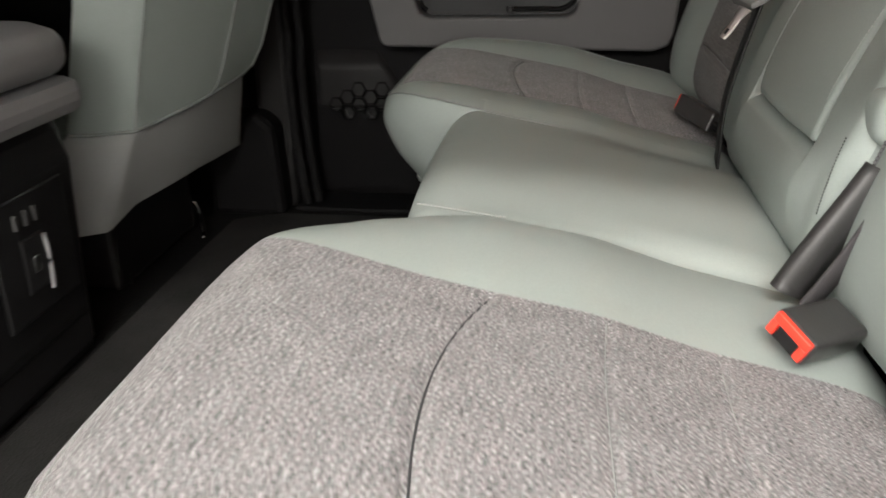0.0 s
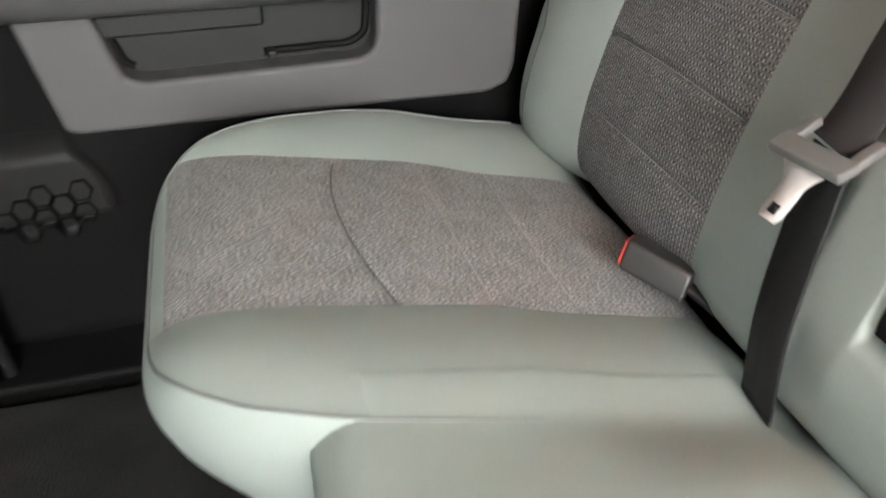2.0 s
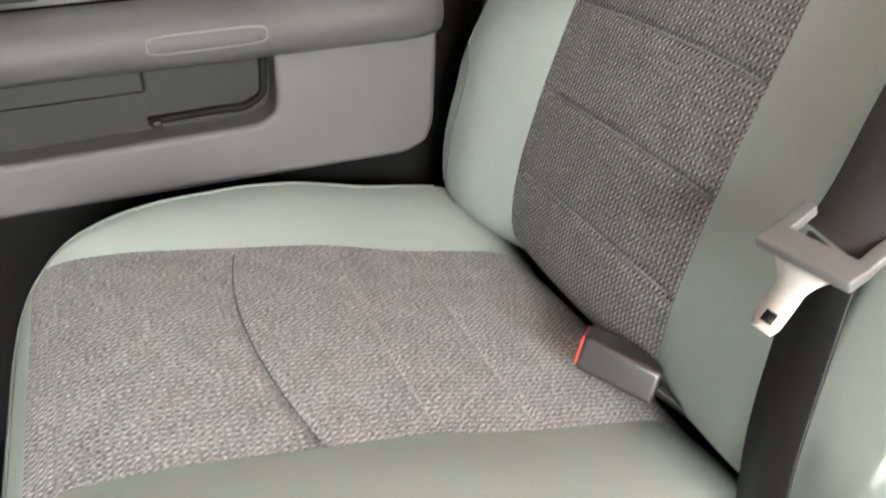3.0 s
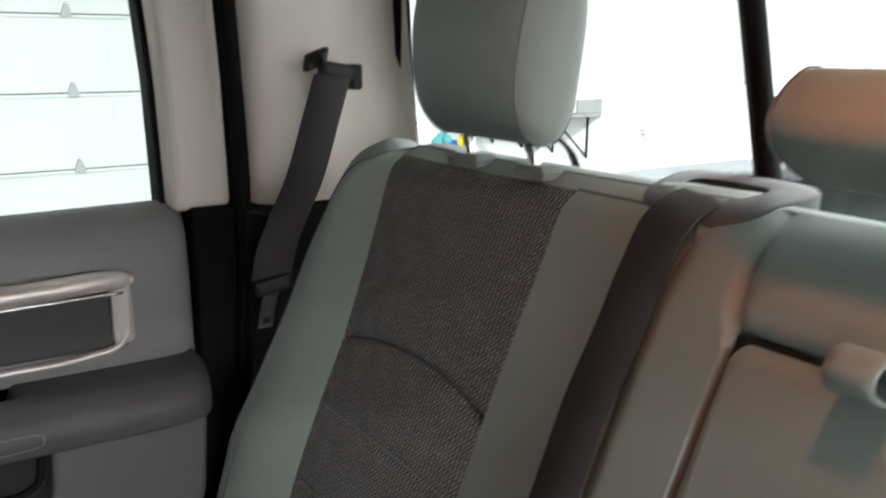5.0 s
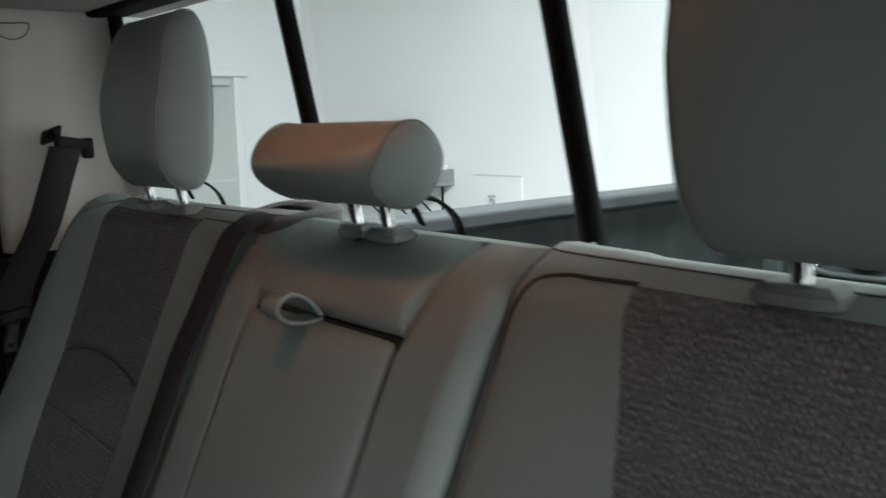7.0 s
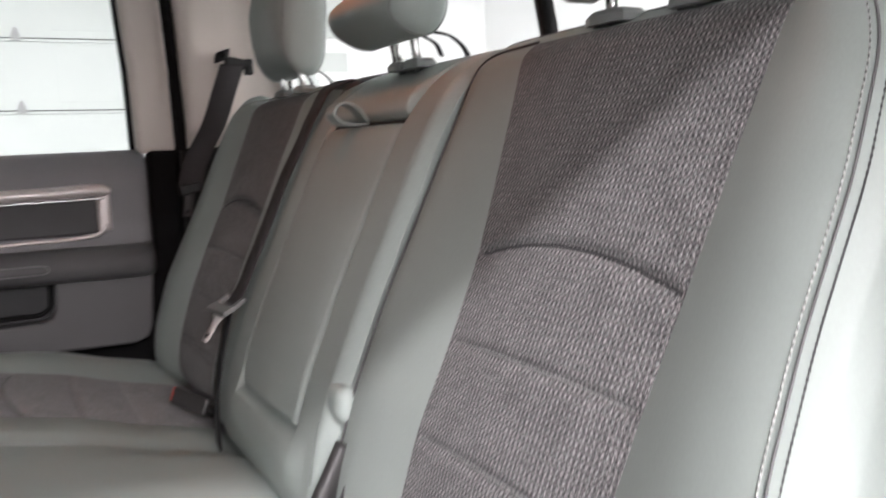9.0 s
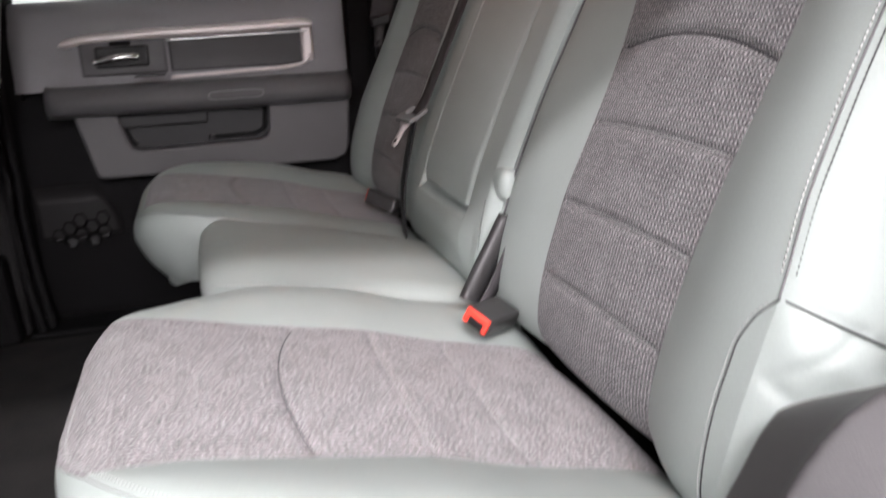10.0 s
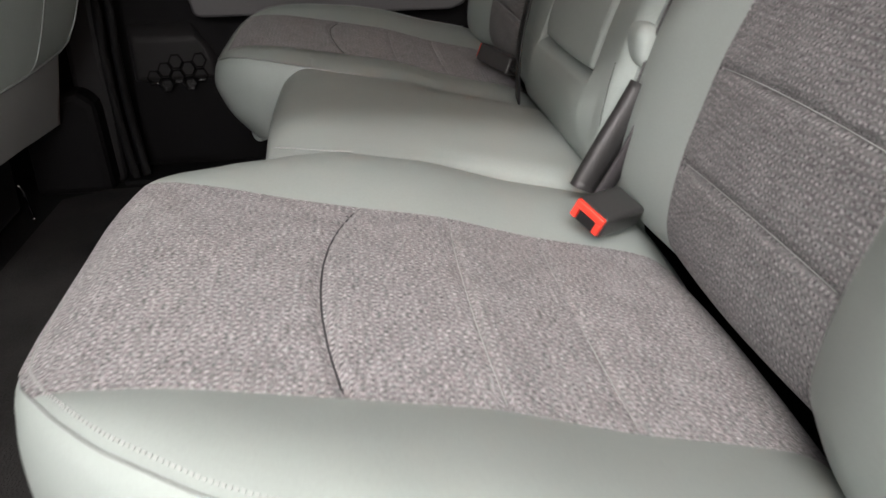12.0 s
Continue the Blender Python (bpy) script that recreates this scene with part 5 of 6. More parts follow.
ribbon("tongue_hole", np.array([(0.2898, 1.5745, 0.646), (0.2885, 1.5752, 0.638)]), 0.008, 0.004, BLACK, sb, side=(1, -0.3, 0.1))
cap = thing("pillar_cap", (0.35, 1.648, 1.10), "small half-round cap outlined in the beige trim", "cap")
tube("cap_outline", smooth_line([(0.324, 1.644, 1.113), (0.35, 1.643, 1.1135), (0.376, 1.643, 1.113), (0.370, 1.643, 1.098), (0.35, 1.643, 1.090), (0.332, 1.644, 1.097), (0.324, 1.644, 1.113)], 50), 0.0012, TRIM_MID, cap, sides=5, up=(0, 1, 0))

# tether loops behind the headrests
for yy, k in ((2 * MID - 0.40, 0.55), (0.40, 0.55), (0.818, 0.35)):
    tl = thing("tether_strap", (0.47, yy, 0.86), "black tether strap behind a headrest", "strap", "tether straps")
    ribbon("webbing", smooth_line([(0.44, yy - 0.03 * k, 0.888), (0.465, yy - 0.045 * k, 0.882), (0.48, yy - 0.065 * k, 0.866), (0.485, yy - 0.075 * k, 0.85)], 12), 0.012, 0.003, BLACK, tl, side=(0, 1, 0.3))
    ribbon("webbing", smooth_line([(0.44, yy + 0.01, 0.885), (0.455, yy + 0.005, 0.875), (0.46, yy, 0.86)], 8), 0.010, 0.003, BLACK, tl, side=(0, 1, 0.3))

# ---- front row ----
fs = thing("front_seat", (-0.75, 1.3, FLOOR), "front passenger seat, grey vinyl back, hard grey lower shell", "car seat")
rows = []
for z, xa, ya, xb, yb in ((0.340, -0.594, 1.150, -0.522, 1.425), (0.37, -0.585, 1.145, -0.512, 1.440), (0.42, -0.572, 1.14, -0.500, 1.46), (0.50, -0.550, 1.135, -0.480, 1.485), (0.62, -0.520, 1.13, -0.455, 1.50), (0.78, -0.485, 1.13, -0.425, 1.50), (0.90, -0.46, 1.15, -0.41, 1.48), (0.95, -0.47, 1.19, -0.43, 1.44)):
    v = np.linspace(0, 1, 31)
    mid = np.stack([xa + (xb - xa) * v + 0.012 * np.sin(math.pi * v), ya + (yb - ya) * v, np.full(31, z) + 0.036 * v * (z < 0.40) * (0.40 - z) / 0.06], -1)
    k = np.linspace(0, 1, 9)[1:]
    lft = np.stack([xa - 0.085 * k**0.8, ya - 0.032 * np.sin(k * math.pi / 2), np.full(8, mid[0, 2])], -1)[::-1]
    rgt = np.stack([xb - 0.13 * k**0.8, yb + 0.04 * np.sin(k * math.pi / 2), np.full(8, mid[-1, 2])], -1)
    rows.append(np.concatenate([lft, mid, rgt]))
sheet("back_cover", rows, VINYL, fs)
for v in (8, 26, 38):
    tube("seam", np.array([r[v] for r in rows[:-1]]) + np.array((0.001, 0, 0)), 0.0016, PIPING, fs, sides=5)
tube("lower_welt", rows[0], 0.003, PIPING, fs, sides=6)
rows2 = []
for t in np.linspace(0, 1, 10):
    r0 = rows[0]
    v = np.clip((r0[:, 1] - 1.14) / 0.29, 0, 1)
    zb = np.interp(v, [0, 0.06, 0.2, 0.6, 1.0], [0.190, 0.192, 0.215, 0.225, 0.224])
    q = r0.copy()
    q[:, 0] += -0.004 - 0.055 * t
    q[:, 1] += t * np.interp(v, [0, 0.1, 1.0], [-0.02, -0.01, 0.10])
    q[:, 2] = r0[:, 2] - 0.003 + (zb - r0[:, 2]) * t
    rows2.append(q)
sheet("back_shell", rows2, TRIM_PALE2, fs, "hard pale grey plastic shell", flip=True)
box("seat_base", (-1.05, 1.12, 0.20), (-0.66, 1.50, 0.34), 0.03, VINYL, fs)
box("seat_frame", (-1.0, 1.16, 0.075), (-0.66, 1.46, 0.21), 0.01, BLACK, fs, "black seat frame")
tube("map_pocket_edge", smooth_line([(-0.515, 1.16, 0.63), (-0.475, 1.30, 0.605), (-0.452, 1.42, 0.60), (-0.455, 1.49, 0.615)], 30), 0.006, VINYL, fs, sides=8)
tube("adjust_bar", smooth_line([(-0.672, 1.49, 0.115), (-0.66, 1.48, 0.10), (-0.640, 1.44, 0.086), (-0.625, 1.41, 0.078)], 14), 0.004, CHROME, fs, "bare steel adjusting bar", sides=8)
tube("seat_rail", [(-0.95, 1.20, 0.085), (-0.66, 1.20, 0.085)], 0.012, BLACK, fs)
tube("rail_end", [(-0.73, 1.225, 0.085), (-0.705, 1.225, 0.086)], 0.004, CHROME, fs, sides=8)
con = thing("console", (-0.75, 0.86, FLOOR), "black centre console with a charcoal padded armrest lid", "console")
box("body", (-1.2, 0.70, FLOOR), (-0.612, 1.005, 0.402), 0.02, BLACK, con)
prism("skirt", [(-1.2, 0.072), (-0.66, 0.072), (-0.605, 0.14), (-0.595, 0.35), (-0.61, 0.40), (-1.2, 0.40)], "y", 0.72, 0.985, 0.012, BLACK, con)
wedge("outlet_panel", (-0.598, 0.80, 0.19), (0.006, 0, 0), (0, 0.15, 0), (-0.002, 0, 0.15), 0.004, BLACK, con, "black recessed outlet panel")
box("lid_base", (-1.2, 0.70, 0.405), (-0.575, 1.008, 0.452), 0.018, TRIM_MID, con, "charcoal lid underside")
moved("lid", pillow((0.31, 0.155, 0.036), (0.05, 0.05, 0.03), 12), (-0.885, 0.856, 0.484), TRIM_MID, con, "charcoal padded lid")
wedge("usb_frame", (-0.593, 0.842, 0.222), (0.004, 0, 0), (0, 0.042, 0.0), (0, 0, 0.068), 0.003, BLACK, con)
wedge("usb_socket", (-0.590, 0.856, 0.246), (0.003, 0, 0), (0, 0.012, 0.0), (0, 0, 0.020), 0.001, CHROME, con, "bright metal socket")
tube("outlet_trim", smooth_line([(-0.588, 0.884, 0.215), (-0.588, 0.888, 0.25), (-0.588, 0.884, 0.285)], 10), 0.003, TRIM_MID, con, sides=6)
for yy in (0.838, 0.858, 0.876):
    box("vent_slat", (-0.594, yy, 0.304), (-0.588, yy + 0.004, 0.322), 0.001, BLACK_SOFT, con)

# ---- storage under the centre cushion ----
st = thing("underseat_storage", (0.0, 0.85, FLOOR), "black under-seat storage box with a cup holder", "storage box")
box("box_body", (-0.06, 0.62, FLOOR), (0.25, 1.16, 0.235), 0.01, BLACK, st)
flap = box("front_flap", (-0.139, 1.018, FLOOR + 0.005), (-0.06, 1.21, 0.190), 0.004, TRIM_SILL, st, "charcoal flap")
box("hinge_block", (-0.137, 1.020, 0.186), (-0.062, 1.088, 0.197), 0.003, BLACK, flap)
for yy in (1.034, 1.072):
    tube("flap_hinge", [(-0.137, yy, 0.198), (-0.062, yy, 0.198)], 0.009, TRIM_MID, flap, sides=12)
a = np.linspace(0, 2 * math.pi, 41)[:-1]
cx, cy = -0.138, 0.940
rows = [np.stack([cx + r * np.cos(a), cy + r * np.sin(a), np.full(40, z)], -1) for r, z in ((0.070, FLOOR + 0.01), (0.074, 0.148), (0.0735, 0.153), (0.071, 0.156), (0.0685, 0.1565), (0.067, 0.154), (0.0655, 0.145), (0.060, 0.095), (0.0005, 0.093))]
ring = sheet("cup_holder", rows[:6], TRIM_MID, st, "charcoal cup holder ring", ring_v=True, flip=True)
sheet("cup_liner", rows[5:], TRIM_GLOSS, ring, "glossy black cup well", ring_v=True, flip=True)
structure(tube("carpet_edge", smooth_line([(-0.155, 1.42, 0.078), (-0.152, 1.25, 0.078), (-0.15, 1.05, 0.078), (-0.148, 0.93, 0.078)], 20), 0.005, TRIM_DARK, None), "raised edge of the floor carpet", "trim")
mat = thing("floor_mat", (-0.42, 1.0, FLOOR), "dark grey carpet floor mat in the rear footwell", "floor mat")
prism("mat", [(-0.60, 0.30), (-0.605, 1.22), (-0.60, 1.50), (-0.52, 1.545), (-0.19, 1.545), (-0.17, 1.52), (-0.17, 0.25), (-0.35, 0.12), (-0.55, 0.12)], "z", FLOOR + 0.001, FLOOR + 0.009, 0.003, MAT, mat)

# ---- near door opening ----
path = smooth_line([(0.01, 0.17), (0.055, 0.245), (0.093, 0.308), (0.131, 0.370), (0.168, 0.431), (0.194, 0.473), (0.206, 0.484), (0.225, 0.489), (0.27, 0.490), (0.42, 0.492), (0.56, 0.494)], 70)
tan = np.gradient(path, axis=0)
tan /= np.linalg.norm(tan, axis=1)[:, None]
out = np.stack([-tan[:, 1], tan[:, 0]], -1)
rows = []
for y, o in ((0.099, -0.065), (0.098, -0.031), (0.094, -0.0245), (0.088, -0.0212), (0.085, -0.0194), (0.016, 0.0222), (0.006, 0.0283), (0.004, 0.0302), (0.002, 0.0304), (0.0, 0.0298), (-0.002, 0.0286), (-0.005, 0.0268), (-0.024, 0.0153), (-0.026, 0.014), (-0.029, 0.0115), (-0.034, 0.002), (-0.039, -0.016), (-0.043, -0.04), (-0.052, -0.08), (-0.066, -0.14)):
    # low down the cushion swells over the inner face of the trim
    yy = np.minimum(y, np.maximum(0.0165, np.interp(path[:, 1], [0.388, 0.396, 0.403, 0.409], [0.018, 0.030, 0.070, 0.10]))) if y > 0.016 else np.full(70, y)
    oo = np.where(yy < y - 1e-6, 0.0222 - 0.603 * (yy - 0.016) - 0.8 * (y - yy), o)
    q = path + out * oo[:, None]
    rows.append(np.column_stack([q[:, 0], yy, q[:, 1]]))
structure(sheet("sill_trim", rows, TRIM_SILL, None), "charcoal moulded trim beside the seat at the door opening", "trim")
q = path + out * -0.055
structure(tube("opening_seal", np.column_stack([q[:, 0], np.full(70, -0.083), q[:, 1]]), 0.014, RUBBER, None, sides=10), "black rubber seal of the open doorway", "seal")
q = path + out * -0.085
structure(tube("opening_flange", np.column_stack([q[:, 0] + 0.01, np.full(70, -0.105), q[:, 1]]), 0.016, TRIM_DARK, None, sides=10), "dark painted edge of the open doorway", "trim")
structure(prism("wall_near_lower", [(0.10, 0.07), (0.14, 0.30), (0.26, 0.48), (0.56, 0.49), (0.56, 0.07)], "y", -0.10, -0.04, 0.0, BLACK, None), "dark inner panel under the near corner trim", "wall")
structure(sheet("pillar_trim_near", [[(x, 2 * MID - y, z) for x, y, z in r] for r in FAR_PILLAR], BEIGE, None), "beige rear corner trim beside the open doorway", "pillar")
structure(prism("pillar_near_front", [(0.288, 1.20), (0.303, 0.92), (0.306, 0.75), (0.300, 0.60), (0.290, 0.47), (0.34, 0.47), (0.335, 0.92), (0.318, 1.20)], "y", -0.085, -0.010, 0.012, RUBBER, None), "black edge of the open doorway behind the seal", "pillar")
structure(prism("wall_near_upper", [(0.315, 0.50), (0.315, 0.758), (0.42, 0.782), (0.56, 0.81), (0.56, 0.50)], "y", -0.064, 0.041, 0.0, BLACK, None), "black trim beside the near backrest", "wall")
structure(box("door_header", (-0.62, -0.08, 1.075), (0.30, 0.02, 1.152), 0.02, LINER, None), "grey headliner edge above the open doorway", "trim")
od = thing("wall_open_door", (-0.66, -0.55, -0.25), "dark inside of the swung-open door with its window", "car door", kind="structure")
box("door_shell", (-0.70, -1.02, -0.25), (-0.62, -0.085, 0.76), 0.02, TRIM_DARK, od)
tube("window_frame", smooth_line([(-0.66, -1.0, 0.75), (-0.66, -0.98, 0.95), (-0.66, -0.90, 1.10), (-0.66, -0.55, 1.13), (-0.66, -0.16, 1.13), (-0.66, -0.10, 1.08), (-0.66, -0.10, 0.75)], 40), 0.022, RUBBER, od, sides=8, up=(1, 0, 0))
box("pane", (-0.662, -0.98, 0.75), (-0.658, -0.11, 1.11), 0.0, SIDE_GLASS, od).visible_shadow = False
structure(box("sill_near", (-0.62, -0.10, 0.02), (0.12, 0.03, 0.085), 0.01, BLACK, None), "black sill of the open doorway", "sill")

# ---- the truck bed ----
bed = thing("truck_bed", (1.6, MID, 0.3), "dark plastic-lined truck bed with raised rails and tailgate", "truck bed")


def bed_side(y_in, y_out):
    s = 1 if y_out > y_in else -1
    # inner wall swelling over the wheel
    rows = []
    for x in np.linspace(0.68, 2.60, 60):
        col = []
        for z in np.linspace(0.20, 0.735, 30):
            w = np.clip(1 - ((x - 1.62) / 0.42) ** 2, 0, 1) ** 0.5
            b = 0.18 * np.clip((0.24 + 0.22 * w - z) / 0.05, 0, 1) * (w > 0)
            rib = 0.006 * (math.sin(x * 22) > 0.3) * (z > 0.5)
            col.append((x, y_in - s * (b + rib), z))
        rows.append(col)
    sheet("side_wall", rows, BEDLINER, bed, flip=s > 0)
    prism("rail_cap", [(y_in - s * 0.028, 0.718), (y_in - s * 0.030, 0.748), (y_in - s * 0.024, 0.755), (y_out, 0.752), (y_out + s * 0.01, 0.742), (y_out + s * 0.01, 0.70), (y_in + s * 0.01, 0.70)], "x", 0.66, 2.66, 0.006, RAIL, bed, "grey-black rail cap")
    prism("corner_post", [(2.50, 0.20), (2.50, 0.66), (2.515, 0.70), (2.57, 0.70), (2.585, 0.66), (2.60, 0.20)], "y", min(y_in - s * 0.075, y_in), max(y_in - s * 0.075, y_in), 0.016, BEDLINER, bed, "rounded corner post", seg=3)
    for zz, r in ((0.60, 0.014), (0.53, 0.007)):
        tube("tie_down_hole", [(2.30, y_in - s * 0.0072, zz), (2.30, y_in - s * 0.009, zz)], r, BLACK, bed, sides=14, up=(1, 0, 0))
    tube("grommet", [(2.42, y_in - s * 0.0072, 0.655), (2.42, y_in - s * 0.012, 0.655)], 0.022, BLACK, bed, sides=16, up=(1, 0, 0))


bed_side(1.62, 1.70)
bed_side(2 * MID - 1.62, 2 * MID - 1.70)
gate = box("tailgate", (2.635, 0.02, 0.20), (2.69, 1.675, 0.70), 0.012, BEDLINER, bed, "dark tailgate with raised panels")
box("gate_cap", (2.615, 0.02, 0.695), (2.70, 1.675, 0.742), 0.010, RAIL, gate, "grey-black tailgate cap")
box("gate_lip", (2.618, 0.03, 0.672), (2.636, 1.665, 0.684), 0.003, SEAL_GREY, gate)
for yc in (1.36, 1.36 - 1.02):
    ring = []
    for k in range(48):
        a = 2 * math.pi * k / 48
        c, s = math.cos(a), math.sin(a)
        ring.append((2.628, yc + 0.17 * math.copysign(abs(c) ** 0.45, c), 0.545 + 0.105 * math.copysign(abs(s) ** 0.45, s)))
    tube("panel_bead", ring, 0.012, BEDLINER, gate, sides=8, closed=True, up=(1, 0, 0))
    tube("round_boss", [(2.626, yc - 0.02 + 0.068 * math.cos(k * math.pi / 20), 0.545 + 0.068 * math.sin(k * math.pi / 20)) for k in range(40)], 0.014, BEDLINER, gate, sides=10, closed=True, up=(1, 0, 0))
    for dy, dz in ((0.13, 0.075), (0.13, -0.075), (-0.13, 0.075), (-0.13, -0.075)):
        tube("bolt", [(2.632, yc + dy, 0.545 + dz), (2.625, yc + dy, 0.545 + dz)], 0.006, CHROME, gate, sides=10, up=(0, 1, 0))
for k in range(6):
    yy = 0.20 + 0.245 * k
    ring = []
    for h in range(40):
        a = 2 * math.pi * h / 40
        c, s = math.cos(a), math.sin(a)
        ring.append((2.628, yy + 0.075 * math.copysign(abs(c) ** 0.4, c), 0.315 + 0.09 * math.copysign(abs(s) ** 0.4, s)))
    tube("panel_bead", ring, 0.010, BEDLINER, gate, sides=8, closed=True, up=(1, 0, 0))
for yy, zz in ((1.52, 0.715), (1.45, 0.68), (1.585, 0.60)):
    tube("bolt", [(2.618, yy, zz), (2.610, yy, zz)], 0.008, CHROME, gate, sides=10, up=(0, 1, 0))
for zz in (0.61, 0.335):
    box("hinge_pin", (2.60, 1.588, zz), (2.635, 1.605, zz + 0.035), 0.003, CHROME, bed, "bare steel pin")
box("bed_floor", (0.66, 0.0, 0.15), (2.64, 1.70, 0.22), 0.0, BEDLINER, bed)
box("front_wall", (0.64, 0.0, 0.15), (0.68, 1.70, 0.72), 0.0, BEDLINER, bed)

# ---- the shop ----
GROUND = -0.70
WY, WX = 8.0, 4.8
structure(box("ground", (-8, -9.1, GROUND - 0.1), (WX + 0.1, WY + 0.1, GROUND), 0.0, CONCRETE, None), "grey concrete shop floor", "floor")
structure(box("wall_right", (-8, WY, GROUND), (WX + 0.1, WY + 0.12, 3.4), 0.0, WALL_WHITE, None), "white painted shop wall", "wall")
structure(box("wall_back", (WX, -9, GROUND), (WX + 0.12, WY, 3.4), 0.0, WALL_WHITE, None), "white painted shop wall behind the truck", "wall")
structure(box("wall_left", (-8, -9.12, GROUND), (WX + 0.1, -9, 3.4), 0.0, WALL_WHITE, None), "white painted shop wall beyond the open door", "wall")
structure(box("wall_front", (-8.1, -9, GROUND), (-8, WY, 3.4), 0.0, WALL_WHITE, None), "white painted shop wall ahead of the truck", "wall")
structure(box("shop_ceiling", (-8, -9, 3.3), (WX + 0.1, WY + 0.1, 3.4), 0.0, WALL_WHITE, None), "white shop ceiling", "ceiling")


def on_back(name, y0, y1, d0, d1, z0, z1, r, mat, parent, label="", m=None):
    """A rounded box on the back wall, from depth d0 to d1 in front of it."""
    return box(name, (WX - d1, y0, z0), (WX - d0, y1, z1), r, mat, parent, label, m=m)


structure(on_back("door_track", 3.365, 3.495, 0.002, 0.05, GROUND, 3.3, 0.004, SEAL_GREY, None), "grey steel track beside the ribbed shop door", "trim")
jamb = thing("door_post", (WX, 3.32, GROUND), "white door post with small screws beside the ribbed door", "trim", kind="structure")
on_back("post", 3.285, 3.36, 0.002, 0.07, GROUND, 3.3, 0.006, WALL_WHITE, jamb)
for k in range(8):
    tube("screw", [(WX - 0.069, 3.345, -0.5 + 0.32 * k), (WX - 0.073, 3.345, -0.5 + 0.32 * k)], 0.006, SEAL_GREY, jamb, sides=8, up=(0, 1, 0))


def sectional_door(name, label, along, lo, hi, wall, step, z0, count, windows):
    """A sectional shop door on a wall: hollow ribbed sections with lips, hinges at the joints."""
    mid = (lo + hi) / 2
    base = (mid, wall, GROUND) if along == "x" else (wall, mid, GROUND)
    d = thing(name, base, label, "garage door", kind="structure")

    def slab(nm, a0, a1, d0, d1, za, zb, r, mat, parent, lab=""):
        if along == "x":
            return box(nm, (a0, wall - d1, za), (a1, wall - d0, zb), r, mat, parent, lab)
        return box(nm, (wall - d1, a0, za), (wall - d0, a1, zb), r, mat, parent, lab)

    for k in range(count):
        za, zb = z0 + step * k, z0 + step * (k + 1)
        sec = slab("section", lo, hi, 0.02, 0.05, za + 0.004, zb - 0.004, 0.004, DOOR_WHITE, d)
        if along == "x":
            slab("lip", lo, hi, 0.05, 0.064, zb - 0.030, zb - 0.005, 0.005, DOOR_WHITE, sec)
            slab("joint", lo, hi, 0.04, 0.053, zb - 0.010, zb + 0.006, 0.0, JOINT, sec)
            for hx in HINGE_X:
                slab("panel", hx + 0.29, hx + 0.82, 0.05, 0.0525, za + 0.07, zb - 0.075, 0.002, DOOR_WHITE, sec)
                bm = bmesh.new()
                pts = [(hx + 1.15 * a, wall - 0.060, zb + 1.15 * b) for a, b in ((-0.035, -0.02), (0.035, -0.02), (0.030, 0.02), (0.010, 0.068), (0.0, 0.075), (-0.010, 0.068), (-0.030, 0.02))]
                f = bm.faces.new([bm.verts.new(p) for p in pts])
                ext = bmesh.ops.extrude_face_region(bm, geom=[f])
                bmesh.ops.translate(bm, vec=(0, -0.03, 0), verts=[g for g in ext["geom"] if isinstance(g, bmesh.types.BMVert)])
                bmesh.ops.recalc_face_normals(bm, faces=bm.faces)
                part("hinge", bm, HINGE, sec, "grey steel hinge", smooth=False)
        else:
            slab("joint", lo, hi, 0.045, 0.0535, zb - 0.0025, zb + 0.0025, 0.0, JOINT, sec)
            for q in range(1, 4):
                slab("rib", lo, hi, 0.05, 0.055, za + step * q / 4 - 0.004, za + step * q / 4 + 0.004, 0.002, DOOR_WHITE, sec)
    for a0, a1, za, zb in windows:
        fr = slab("window_frame", a0 - 0.048, a1 + 0.048, 0.05, 0.072, za - 0.046, zb + 0.042, 0.012, DOOR_WHITE, d, "white raised window frame")
        slab("pane", a0, a1, 0.065, 0.0745, za, zb, 0.010, FROST, fr, "pale frosted pane")
    return d


HINGE_X = (-0.82, 0.24, 1.30, 2.36)
sectional_door("garage_door_1", "white sectional shop door with hinges, seen through the window", "x", -3.6, 2.6, WY, 0.60, -0.63, 6, ())
sectional_door("garage_door_2", "white ribbed shop door with a frosted window", "y", 0.10, 3.28, WX, 0.61, -0.70, 6, ((2.41, 2.90, 0.694, 0.951), (1.65, 2.14, 0.694, 0.951)))

# person door, with frame, closer and panel moulding
DX, DZ = 4.06, 1.507
pd = thing("door_2", (3.5, WY, GROUND), "white painted steel door with closer in a moulded frame", "door", kind="structure")
box("leaf", (2.98, WY - 0.035, GROUND), (DX - 0.08, WY - 0.01, DZ - 0.08), 0.004, DOOR_WHITE, pd)
for x0, x1 in ((2.88, 2.98), (DX - 0.08, DX)):
    box("frame", (x0, WY - 0.06, GROUND), (x1, WY - 0.004, DZ - 0.08), 0.01, WALL_WHITE, pd)
box("frame_head", (2.84, WY - 0.075, DZ - 0.08), (DX + 0.07, WY - 0.004, DZ), 0.01, WALL_WHITE, pd)
box("closer", (3.59, WY - 0.10, DZ - 0.167), (3.92, WY - 0.035, DZ - 0.107), 0.008, SEAL_GREY, pd, "grey door closer")
box("rail_moulding", (3.02, WY - 0.047, 0.415), (DX - 0.10, WY - 0.033, 0.445), 0.004, SEAL_GREY, pd)
sd = thing("wall_sensor", (3.59, WY - 0.02, 1.885), "small dark round sensor on the white wall", "sensor")
